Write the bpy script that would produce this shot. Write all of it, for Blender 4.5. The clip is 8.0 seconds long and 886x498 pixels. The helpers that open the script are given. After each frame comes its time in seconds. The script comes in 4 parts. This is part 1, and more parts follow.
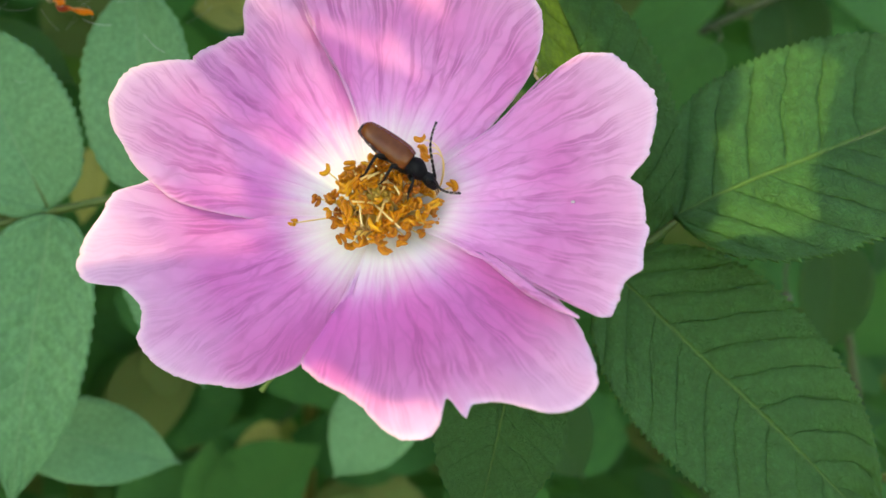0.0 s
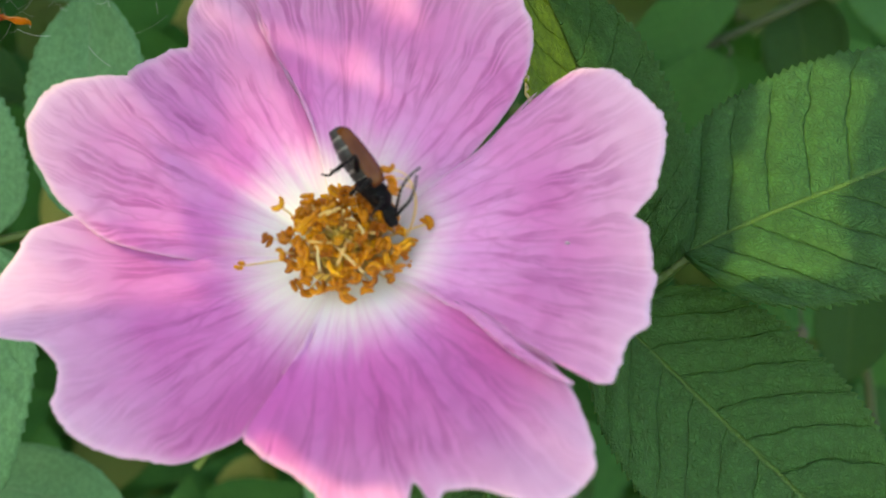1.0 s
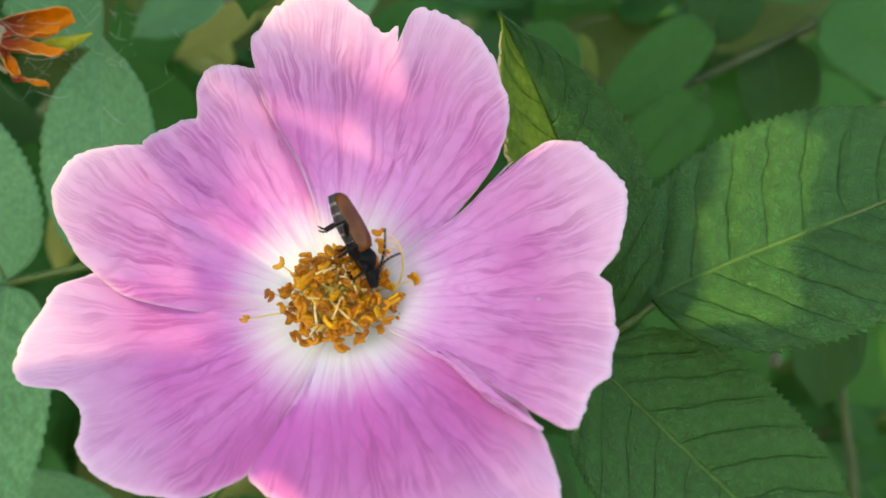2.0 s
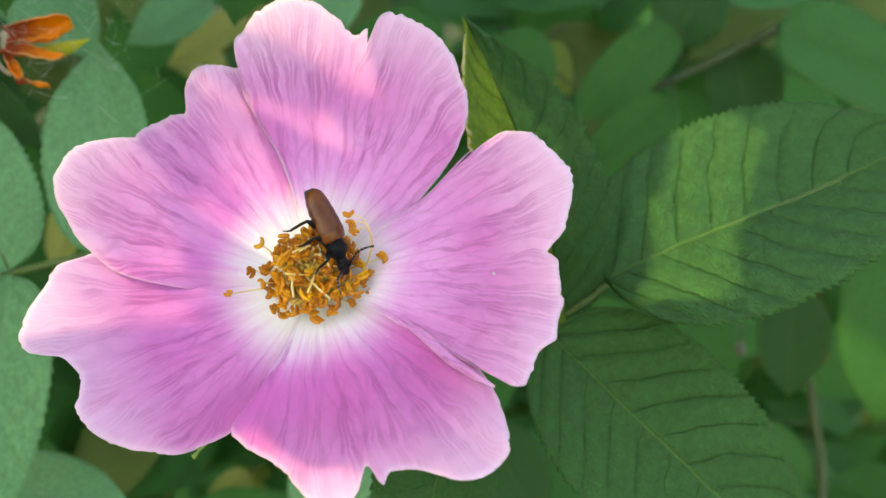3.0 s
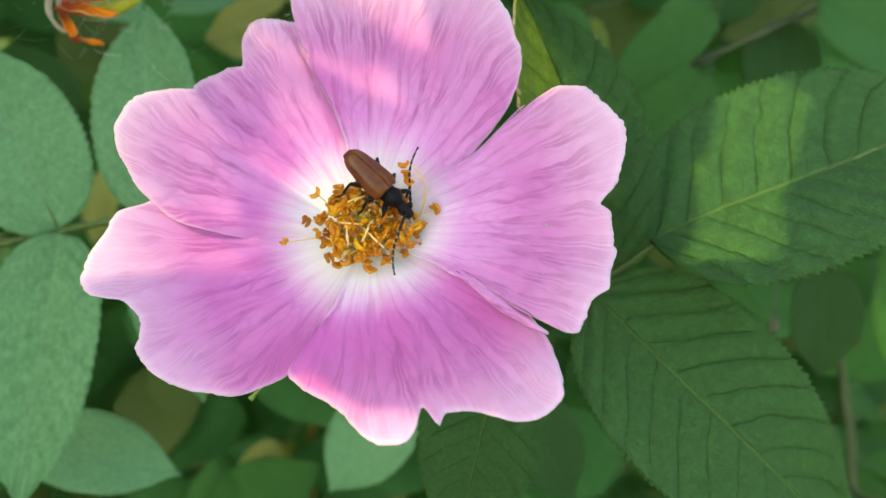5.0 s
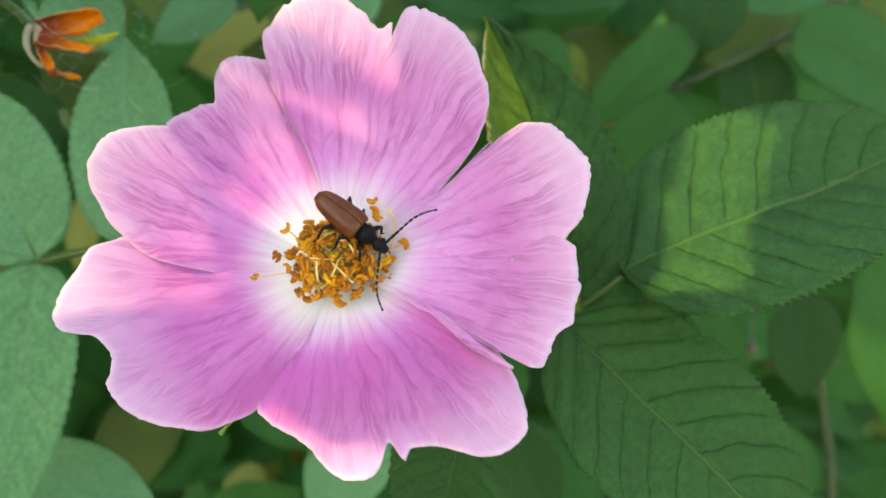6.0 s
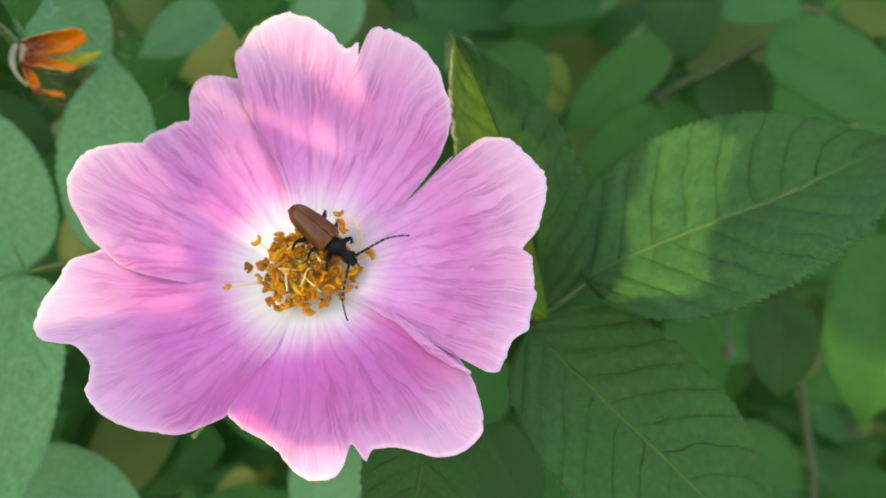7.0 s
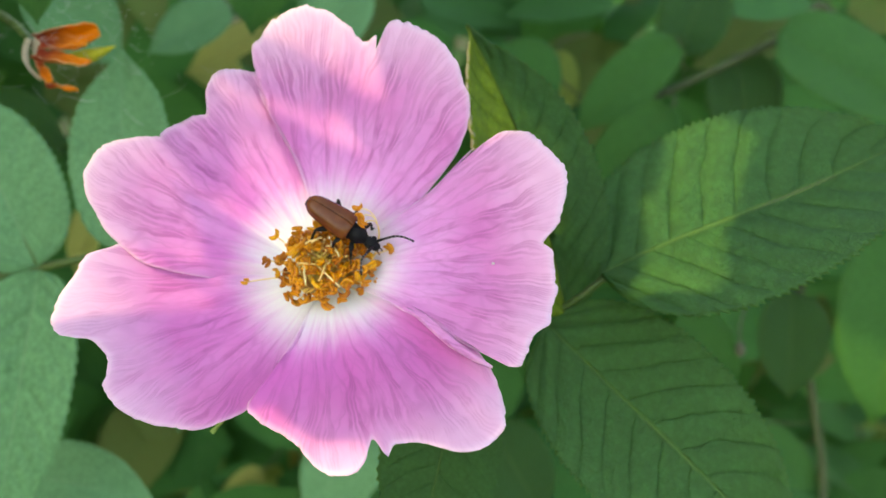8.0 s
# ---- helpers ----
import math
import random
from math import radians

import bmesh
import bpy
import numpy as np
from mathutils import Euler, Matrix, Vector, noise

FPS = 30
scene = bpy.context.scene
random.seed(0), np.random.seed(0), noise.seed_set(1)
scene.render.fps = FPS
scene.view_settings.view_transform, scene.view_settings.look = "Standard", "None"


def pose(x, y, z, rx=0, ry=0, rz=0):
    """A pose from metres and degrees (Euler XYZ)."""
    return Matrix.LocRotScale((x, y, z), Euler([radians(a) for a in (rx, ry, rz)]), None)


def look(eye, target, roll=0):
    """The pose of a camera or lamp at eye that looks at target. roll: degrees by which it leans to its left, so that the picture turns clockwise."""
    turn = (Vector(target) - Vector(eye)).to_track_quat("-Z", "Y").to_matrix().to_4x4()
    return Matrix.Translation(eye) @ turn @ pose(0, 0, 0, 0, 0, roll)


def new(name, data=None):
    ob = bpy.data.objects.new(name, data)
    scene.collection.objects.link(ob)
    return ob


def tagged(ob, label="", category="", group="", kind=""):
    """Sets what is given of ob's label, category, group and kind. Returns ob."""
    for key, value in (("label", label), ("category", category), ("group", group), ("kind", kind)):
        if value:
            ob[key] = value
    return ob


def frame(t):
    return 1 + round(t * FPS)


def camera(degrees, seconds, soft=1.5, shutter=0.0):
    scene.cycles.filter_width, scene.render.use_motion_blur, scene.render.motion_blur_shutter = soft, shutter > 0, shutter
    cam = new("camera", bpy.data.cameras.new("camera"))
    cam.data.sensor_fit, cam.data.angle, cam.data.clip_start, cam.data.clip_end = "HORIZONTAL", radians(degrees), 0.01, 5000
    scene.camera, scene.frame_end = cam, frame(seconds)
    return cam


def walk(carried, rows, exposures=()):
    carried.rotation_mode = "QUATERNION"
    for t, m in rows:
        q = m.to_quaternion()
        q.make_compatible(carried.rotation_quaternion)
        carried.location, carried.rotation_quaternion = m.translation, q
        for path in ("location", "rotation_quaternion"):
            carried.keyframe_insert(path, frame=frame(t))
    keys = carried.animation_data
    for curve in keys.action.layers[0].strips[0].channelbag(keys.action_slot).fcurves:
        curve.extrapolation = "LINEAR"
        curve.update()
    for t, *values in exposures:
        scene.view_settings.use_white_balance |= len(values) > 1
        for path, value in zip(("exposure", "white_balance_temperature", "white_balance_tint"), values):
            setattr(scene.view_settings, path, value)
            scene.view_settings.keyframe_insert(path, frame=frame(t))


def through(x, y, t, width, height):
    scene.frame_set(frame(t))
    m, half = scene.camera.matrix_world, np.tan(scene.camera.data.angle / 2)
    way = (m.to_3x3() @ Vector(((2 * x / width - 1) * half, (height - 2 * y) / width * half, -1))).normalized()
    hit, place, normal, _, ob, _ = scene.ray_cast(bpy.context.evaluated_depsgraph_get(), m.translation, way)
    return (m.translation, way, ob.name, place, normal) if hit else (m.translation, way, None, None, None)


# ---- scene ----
# Sizes below are in millimetres, in a frame that hangs from the first stand of the camera:
# x to the right, y ahead, z up; BASE carries it into the world (metres, z up).
MM = 0.001
EYE, TILT = 0.95, -25.0
BASE = pose(0, 0, EYE, TILT)

# ---- camera ----
cam = camera(48.5, 8.0)
ROWS = [
    (0.0, 0.0, 0.0, 0.0, 90.0, 0.0, 0.0),
    (0.5, 1.97, 12.44, 0.06, 90.301, 0.134, 0.014),
    (1.0, 2.43, 13.40, 2.74, 90.817, -0.156, 0.155),
    (1.5, 2.74, 9.02, 3.67, 91.277, -0.284, 0.145),
    (1.7, 2.84, 7.57, 5.85, 91.234, -0.230, 0.039),
    (2.8, 6.10, -4.20, 3.80, 91.990, 0.200, -0.300),
    (3.0, 6.49, -4.57, 3.40, 91.994, 0.237, -0.304),
    (3.5, 6.54, -5.86, 1.04, 92.209, 0.213, -0.044),
    (4.0, 4.62, -6.66, -2.08, 92.366, 0.114, 0.136),
    (4.2, 4.22, -7.44, -1.94, 92.046, -0.142, 0.430),
    (5.3, 2.96, -5.49, -0.18, 91.525, -0.644, 0.747),
    (5.5, 3.45, -6.51, -0.05, 92.356, -0.635, 0.545),
    (6.0, 5.43, -7.26, 1.12, 92.489, -0.427, 0.256),
    (6.5, 9.73, -9.92, 1.26, 92.752, -0.293, 0.385),
    (7.0, 9.56, -11.81, 1.57, 92.726, -0.014, 0.442),
    (7.5, 9.24, -11.47, 1.35, 92.887, 0.144, 0.428),
    (8.0, 7.57, -11.06, 1.00, 92.727, -0.026, 0.470),
]
walk(cam, [(t, BASE @ pose(x * MM, y * MM, z * MM, rx, ry, rz)) for t, x, y, z, rx, ry, rz in ROWS], [(t, stops, 9900, 3) for t, stops in ((0.0, 2.16), (0.5, 2.08), (1.0, 2.02), (1.5, 2.06), (3.0, 2.20), (8.0, 2.23))])
cam.data.dof.use_dof = True
cam.data.dof.focus_distance = 0.095
cam.data.dof.aperture_fstop = 29.0

# ---- light ----
SUN_WAY = Vector((-0.66, -0.48, 0.58)).normalized()
SUN = BASE.to_3x3() @ SUN_WAY
world = bpy.data.worlds.new("world")
scene.world = world
world.use_nodes = True
sky = world.node_tree.nodes.new("ShaderNodeTexSky")
sky.sky_type = "NISHITA"
sky.sun_disc = False
sky.sun_elevation = math.asin(SUN.z)
sky.sun_rotation = math.atan2(SUN.x, SUN.y)
world.node_tree.links.new(sky.outputs[0], world.node_tree.nodes["Background"].inputs[0])
world.node_tree.nodes["Background"].inputs[1].default_value = 0.15
sun = new("sun", bpy.data.lights.new("sun", "SUN"))
sun.data.energy, sun.data.angle, sun.data.color = 0.95, radians(0.8), (0.96, 1.0, 0.58)
sun.matrix_world = look(SUN * 5 + Vector((0, 0, 1)), (0, 0, 1))


# ---- materials ----
class Nodes:
    """A small builder for node materials."""

    def __init__(self, name):
        self.mat = bpy.data.materials.new(name)
        self.mat.use_nodes = True
        self.tree = self.mat.node_tree
        self.bsdf = self.tree.nodes["Principled BSDF"]
        self.out = self.tree.nodes["Material Output"]

    def node(self, kind, **values):
        n = self.tree.nodes.new("ShaderNode" + kind)
        for key, value in values.items():
            if key == "operation":
                n.operation = value
            elif key == "data_type":
                n.data_type = value
            elif key == "blend_type":
                n.blend_type = value
        return n

    def put(self, socket, value):
        if isinstance(value, bpy.types.NodeSocket):
            self.tree.links.new(value, socket)
        else:
            socket.default_value = value

    def math(self, op, a, b=0.0, c=0.0):
        n = self.node("Math", operation=op)
        for socket, value in zip(n.inputs, (a, b, c)):
            self.put(socket, value)
        return n.outputs[0]

    def smooth(self, value, low, high, to_low=0.0, to_high=1.0):
        n = self.node("MapRange")
        n.interpolation_type = "SMOOTHSTEP"
        for socket, v in zip(n.inputs, (value, low, high, to_low, to_high)):
            self.put(socket, v)
        return n.outputs[0]

    def mix(self, factor, a, b):
        n = self.node("Mix", data_type="RGBA")
        self.put(n.inputs[0], factor)
        self.put(n.inputs[6], a if isinstance(a, bpy.types.NodeSocket) else (*a, 1.0))
        self.put(n.inputs[7], b if isinstance(b, bpy.types.NodeSocket) else (*b, 1.0))
        return n.outputs[2]

    def noise(self, vector, scale, detail=3.0, rough=0.5):
        n = self.node("TexNoise")
        if vector is not None:
            self.put(n.inputs["Vector"], vector)
        for key, v in (("Scale", scale), ("Detail", detail), ("Roughness", rough)):
            self.put(n.inputs[key], v)
        return n.outputs[0]

    def edges(self, vector, scale):
        n = self.node("TexVoronoi")
        n.feature = "DISTANCE_TO_EDGE"
        self.put(n.inputs["Vector"], vector)
        self.put(n.inputs["Scale"], scale)
        return n.outputs[0]

    def uv(self):
        n = self.node("SeparateXYZ")
        self.put(n.inputs[0], self.node("UVMap").outputs[0])
        return n.outputs[0], n.outputs[1]

    def vec(self, x, y, z=0.0):
        n = self.node("CombineXYZ")
        for socket, v in zip(n.inputs, (x, y, z)):
            self.put(socket, v)
        return n.outputs[0]

    def space(self):
        return self.node("TexCoord").outputs["Object"]

    def chance(self):
        return self.node("ObjectInfo").outputs["Random"]

    def island(self):
        return self.node("NewGeometry").outputs["Random Per Island"]

    def bump(self, height, strength, distance):
        n = self.node("Bump")
        self.put(n.inputs["Height"], height)
        self.put(n.inputs["Strength"], strength)
        self.put(n.inputs["Distance"], distance)
        self.put(self.bsdf.inputs["Normal"], n.outputs[0])
        return n.outputs[0]

    def finish(self, colour, rough, glow_through=0.0, through=None, normal=None, spec=0.5):
        self.put(self.bsdf.inputs["Base Color"], colour if isinstance(colour, bpy.types.NodeSocket) else (*colour, 1.0))
        self.put(self.bsdf.inputs["Roughness"], rough)
        self.put(self.bsdf.inputs["Specular IOR Level"], spec)
        if glow_through != 0.0:
            t = self.node("BsdfTranslucent")
            self.put(t.inputs[0], through if isinstance(through, bpy.types.NodeSocket) else (*through, 1.0))
            if normal is not None:
                self.put(t.inputs[1], normal)
            m = self.node("MixShader")
            self.put(m.inputs[0], glow_through)
            self.put(m.inputs[1], self.bsdf.outputs[0])
            self.put(m.inputs[2], t.outputs[0])
            self.put(self.out.inputs[0], m.outputs[0])
        return self.mat


def petal_material():
    """Pink petal: a white foot, fan-wise veins, paler rim. UV: angle from the petal's middle (radians), reach (cm)."""
    n = Nodes("rose_petal")
    a, r = n.uv()
    seed = n.math("MULTIPLY", n.chance(), 37.0)

    def veins(fan, shift, width, bend):
        """Forking veins that fan out from the foot; returns their strength."""
        own = n.math("ADD", seed, shift)
        sway = n.math("SUBTRACT", n.noise(n.vec(n.math("MULTIPLY", a, 2.2), n.math("MULTIPLY", r, 0.8), own), 1.6, 2.0), 0.5)
        wiggle = n.math("SUBTRACT", n.noise(n.vec(n.math("MULTIPLY", a, 10.0), n.math("MULTIPLY", r, 3.6), own), 1.0, 3.0), 0.5)
        phase = n.math("ADD", n.math("MULTIPLY", a, fan), n.math("ADD", n.math("MULTIPLY", sway, bend), n.math("MULTIPLY", wiggle, 0.34)))
        cell = n.node("TexWhiteNoise")
        n.put(cell.inputs["Vector"], n.vec(n.math("FLOOR", phase), own))
        luck = cell.outputs[0]
        middle = n.math("ADD", n.math("MULTIPLY", luck, 0.36), 0.32)
        off = n.math("SUBTRACT", n.math("FRACT", phase), middle)
        f = n.math("ABSOLUTE", off)
        fork = n.smooth(r, n.math("ADD", n.math("MULTIPLY", luck, 0.7), 0.6), 2.4, 0.0, 0.28)
        twig = n.smooth(r, n.math("ADD", n.math("MULTIPLY", luck, 0.6), 1.2), 2.7, 0.0, 0.12)
        skew = n.math("ADD", fork, n.math("MULTIPLY", n.math("SIGN", off), n.math("MULTIPLY", n.math("SUBTRACT", luck, 0.5), 0.10)))
        first = n.math("ABSOLUTE", n.math("SUBTRACT", f, skew))
        second = n.math("ABSOLUTE", n.math("SUBTRACT", first, twig))
        near = n.math("MINIMUM", f, n.math("MINIMUM", first, second))
        apart = n.math("MULTIPLY", near, n.math("DIVIDE", r, fan))
        strong = n.smooth(n.noise(n.vec(n.math("MULTIPLY", a, 6.0), n.math("MULTIPLY", r, 2.4), own), 2.0, 3.0), 0.30, 0.62, 0.30, 1.0)
        return n.math("MULTIPLY", n.smooth(apart, 0.0, width, 1.0, 0.0), strong), sway, wiggle

    main, sway, wiggle = veins(8.0, 0.0, 0.022, 1.3)
    deep_r = n.math("LOGARITHM", n.math("MAXIMUM", r, 0.2), 2.718)

    def mesh_of(fan, stretch, width, shift):
        """A net of long cells between the veins, which widens towards the rim."""
        own = n.math("ADD", seed, shift)
        bent = n.math("SUBTRACT", n.noise(n.vec(n.math("MULTIPLY", a, 5.0), n.math("MULTIPLY", r, 2.2), own), 1.4, 3.0), 0.5)
        curve = n.math("ADD", n.math("MULTIPLY", a, fan), n.math("ADD", n.math("MULTIPLY", bent, 0.9), n.math("MULTIPLY", wiggle, 0.5)))
        return n.smooth(n.edges(n.vec(curve, n.math("MULTIPLY", deep_r, stretch), own), 1.0), 0.0, width, 1.0, 0.0)

    wide = mesh_of(8.0, 1.5, 0.08, 3.0)
    fine = mesh_of(14.0, 5.5, 0.15, 9.0)
    patchy = n.smooth(n.noise(n.vec(n.math("MULTIPLY", a, 3.0), r, n.math("ADD", seed, 4.0)), 1.7, 2.0), 0.30, 0.65, 0.45, 1.0)
    lines = n.math("MAXIMUM", main, n.math("MAXIMUM", n.math("MULTIPLY", wide, 0.52), n.math("MULTIPLY", fine, 0.26)))
    lines = n.math("MULTIPLY", n.math("MULTIPLY", lines, patchy), n.math("MULTIPLY", n.smooth(r, 0.55, 1.3, 0.10, 1.0), n.smooth(r, 1.9, 2.8, 1.0, 0.25)))
    cloud = n.noise(n.vec(n.math("MULTIPLY", a, 2.0), r, seed), 1.3, 3.0)
    rays = n.noise(n.vec(n.math("MULTIPLY", a, 14.0), n.math("MULTIPLY", r, 0.25), seed), 1.0, 2.0)
    reach = n.math("ADD", r, n.math("MULTIPLY", n.math("SUBTRACT", rays, 0.5), 0.34))
    pink = n.mix(n.smooth(cloud, 0.3, 0.7), (0.77, 0.21, 0.63), (0.83, 0.36, 0.76))
    pink = n.mix(n.smooth(reach, 1.6, 2.7), pink, (0.89, 0.55, 0.82))
    tone = n.node("Attribute")
    tone.attribute_name = "tone"
    deep = n.math("MULTIPLY", n.math("MULTIPLY", n.smooth(reach, 0.8, 1.3), n.smooth(reach, 1.5, 2.6, 1.0, 0.15)), tone.outputs["Fac"])
    pink = n.mix(deep, pink, (0.70, 0.10, 0.53))
    base = n.mix(n.smooth(reach, 0.44, 1.14), (0.95, 0.95, 0.95), pink)
    base = n.mix(n.math("MULTIPLY", lines, 0.85), base, (0.44, 0.045, 0.33))
    # bright backlit edge of the thin petal, put into the base colour
    rim = n.node("Attribute")
    rim.attribute_name = "rim"
    base = n.mix(n.smooth(rim.outputs["Fac"], 0.95, 1.0, 0.0, 0.35), base, (0.95, 0.80, 0.92))
    grain = n.noise(n.vec(n.math("MULTIPLY", a, 40.0), n.math("MULTIPLY", r, 18.0), seed), 1.0, 3.0)
    normal = n.bump(n.math("ADD", n.math("MULTIPLY", lines, -0.6), n.math("MULTIPLY", grain, 0.4)), 0.16, 0.00018)
    n.put(n.bsdf.inputs["Sheen Weight"], 0.45)
    return n.finish(base, 0.62, n.smooth(r, 0.6, 1.8, 0.20, 0.40), n.mix(0.7, base, (0.94, 0.84, 0.80)), normal, 0.45)


def leaf_material(name, dark, light, vein, through, gloss, shape=1.0, glow=0.3, pick="object", dry=0.0):
    """Rose leaf. UV: along (0 foot, 1 tip), across (-1 to 1)."""
    n = Nodes(name)
    t, s = n.uv()
    side = n.math("ABSOLUTE", s)
    seed = n.math("MULTIPLY", n.island() if pick == "island" else n.chance(), 23.0)
    where = n.vec(n.math("MULTIPLY", t, 9.0), n.math("MULTIPLY", s, 2.6), seed)
    waver = n.math("MULTIPLY", n.math("SUBTRACT", n.noise(where, 1.2, 2.0), 0.5), 0.05)
    phase = n.math("MULTIPLY", n.math("ADD", n.math("SUBTRACT", t, n.math("MULTIPLY", n.math("POWER", side, 1.25), 0.20)), waver), 10.0)
    frac = n.math("ABSOLUTE", n.math("SUBTRACT", n.math("FRACT", n.math("ADD", phase, n.math("MULTIPLY", n.math("GREATER_THAN", s, 0.0), 0.45))), 0.5))
    lateral = n.smooth(frac, 0.0, 0.045, 1.0, 0.0)
    lateral = n.math("MULTIPLY", lateral, n.smooth(side, 0.75, 1.0, 1.0, 0.25))
    mid = n.smooth(side, 0.008, 0.032, 1.0, 0.0)
    net = n.math("MAXIMUM", n.smooth(n.edges(where, 3.6), 0.0, 0.10, 0.8, 0.0), n.smooth(n.edges(where, 10.0), 0.0, 0.20, 0.7, 0.0))
    cloud = n.noise(where, 0.8, 4.0)
    tint = n.math("ADD", n.math("MULTIPLY", cloud, 0.6), n.math("MULTIPLY", n.math("FRACT", seed), 0.5))
    colour = n.mix(n.smooth(tint, 0.2, 0.85), dark, light)
    if dry:
        old = n.math("FRACT", n.math("MULTIPLY", seed, 3.7))
        colour = n.mix(n.smooth(old, 1.0 - dry, 1.0 - 0.8 * dry), colour, (0.17, 0.17, 0.045))
    pale = n.smooth(n.noise(where, 5.0, 6.0, 0.75), 0.38, 0.66, 0.0, 0.80)
    colour = n.mix(n.math("MULTIPLY", pale, shape), colour, tuple(1.9 * c for c in light))
    crease = tuple(0.45 * c for c in dark)
    colour = n.mix(n.math("MULTIPLY", n.math("MAXIMUM", n.math("MULTIPLY", lateral, 0.14), n.math("MULTIPLY", net, 0.50)), shape), colour, crease)
    colour = n.mix(n.math("MULTIPLY", mid, 0.55), colour, vein)
    relief = n.math("ADD", n.math("MULTIPLY", net, -0.30), n.math("MULTIPLY", n.math("MAXIMUM", lateral, mid), -0.7))
    relief = n.math("ADD", relief, n.math("MULTIPLY", n.noise(where, 14.0, 3.0), 0.5))
    normal = n.bump(relief, 1.0 * shape, 0.0004)
    return n.finish(colour, gloss, glow, through, normal, 0.40)


def plain_material(name, dark, light, rough, scale, glow=0.0, relief=0.3, spec=0.5, metal=0.0):
    n = Nodes(name)
    place = n.space()
    cloud = n.noise(place, scale, 4.0, 0.6)
    fine = n.noise(place, scale * 9.0, 3.0)
    tint = n.math("ADD", n.math("MULTIPLY", cloud, 0.7), n.math("MULTIPLY", n.chance(), 0.3))
    colour = n.mix(n.smooth(tint, 0.3, 0.75), dark, light)
    normal = n.bump(fine, relief, 0.3 / scale)
    n.bsdf.inputs["Metallic"].default_value = metal
    return n.finish(colour, rough, glow, light, normal, spec)


def elytron_material():
    """Brown wing case with fine pits and a soft sheen."""
    n = Nodes("elytron")
    place = n.space()
    cloud = n.noise(place, 500.0, 3.0)
    pits = n.noise(place, 7000.0, 2.0)
    colour = n.mix(n.smooth(cloud, 0.3, 0.7), (0.105, 0.024, 0.005), (0.170, 0.050, 0.011))
    n.bump(pits, 0.5, 0.00006)
    return n.finish(colour, 0.27, spec=0.34)


def feeler_material():
    """Black joints with a pale foot to each."""
    n = Nodes("feeler")
    x = n.node("SeparateXYZ")
    n.put(x.inputs[0], n.space())
    joint = n.math("FRACT", n.math("MULTIPLY", x.outputs[0], 10.5 / 0.0065))
    band = n.math("MULTIPLY", n.smooth(joint, 0.22, 0.34, 1.0, 0.0), n.smooth(x.outputs[0], 0.0016, 0.0022))
    grain = n.noise(n.space(), 4000.0, 2.0)
    colour = n.mix(n.math("MULTIPLY", band, 0.75), (0.005, 0.005, 0.006), (0.42, 0.38, 0.36))
    n.bump(grain, 0.3, 0.00004)
    return n.finish(colour, 0.42, spec=0.2)


def withered_material():
    """Dried petal: dark red towards its foot, orange towards its end, with pale frayed edges. UV: along, across (-1 to 1)."""
    n = Nodes("withered_orange")
    t, s = n.uv()
    where = n.vec(n.math("MULTIPLY", t, 3.0), n.math("MULTIPLY", s, 5.0), n.math("MULTIPLY", n.chance(), 9.0))
    streak = n.noise(where, 2.0, 4.0, 0.6)
    reach = n.math("ADD", t, n.math("MULTIPLY", n.math("SUBTRACT", streak, 0.5), 0.7))
    colour = n.mix(n.smooth(reach, 0.1, 0.75), (0.36, 0.045, 0.015), (0.92, 0.27, 0.012))
    fray = n.math("ADD", n.math("ABSOLUTE", s), n.math("MULTIPLY", n.math("SUBTRACT", streak, 0.5), 0.5))
    colour = n.mix(n.smooth(fray, 0.90, 1.1, 0.0, 0.60), colour, (0.80, 0.62, 0.42))
    normal = n.bump(streak, 0.6, 0.0004)
    return n.finish(colour, 0.5, 0.3, colour, normal, 0.3)


def abdomen_material():
    """Dark rings with a pale downy band at the end of each."""
    n = Nodes("abdomen_grey")
    x = n.node("SeparateXYZ")
    n.put(x.inputs[0], n.space())
    ring = n.math("FRACT", n.math("MULTIPLY", n.math("ADD", x.outputs[0], 0.00495), 6.0 / 0.0055))
    down = n.noise(n.space(), 3000.0, 3.0)
    band = n.math("MULTIPLY", n.smooth(ring, 0.10, 0.34, 1.0, 0.0), n.smooth(down, 0.35, 0.6))
    colour = n.mix(n.math("MULTIPLY", band, 0.8), (0.030, 0.029, 0.030), (0.36, 0.34, 0.31))
    n.bump(down, 0.4, 0.00004)
    return n.finish(colour, 0.45, spec=0.35)


def ground_material():
    n = Nodes("ground_litter")
    place = n.space()
    cloud = n.noise(place, 3.0, 5.0, 0.6)
    fine = n.noise(place, 60.0, 4.0, 0.7)
    colour = n.mix(n.smooth(cloud, 0.35, 0.65), (0.018, 0.035, 0.010), (0.05, 0.05, 0.022))
    colour = n.mix(n.smooth(fine, 0.45, 0.7, 0.0, 0.6), colour, (0.06, 0.10, 0.025))
    n.bump(fine, 0.8, 0.02)
    return n.finish(colour, 0.9, spec=0.2)


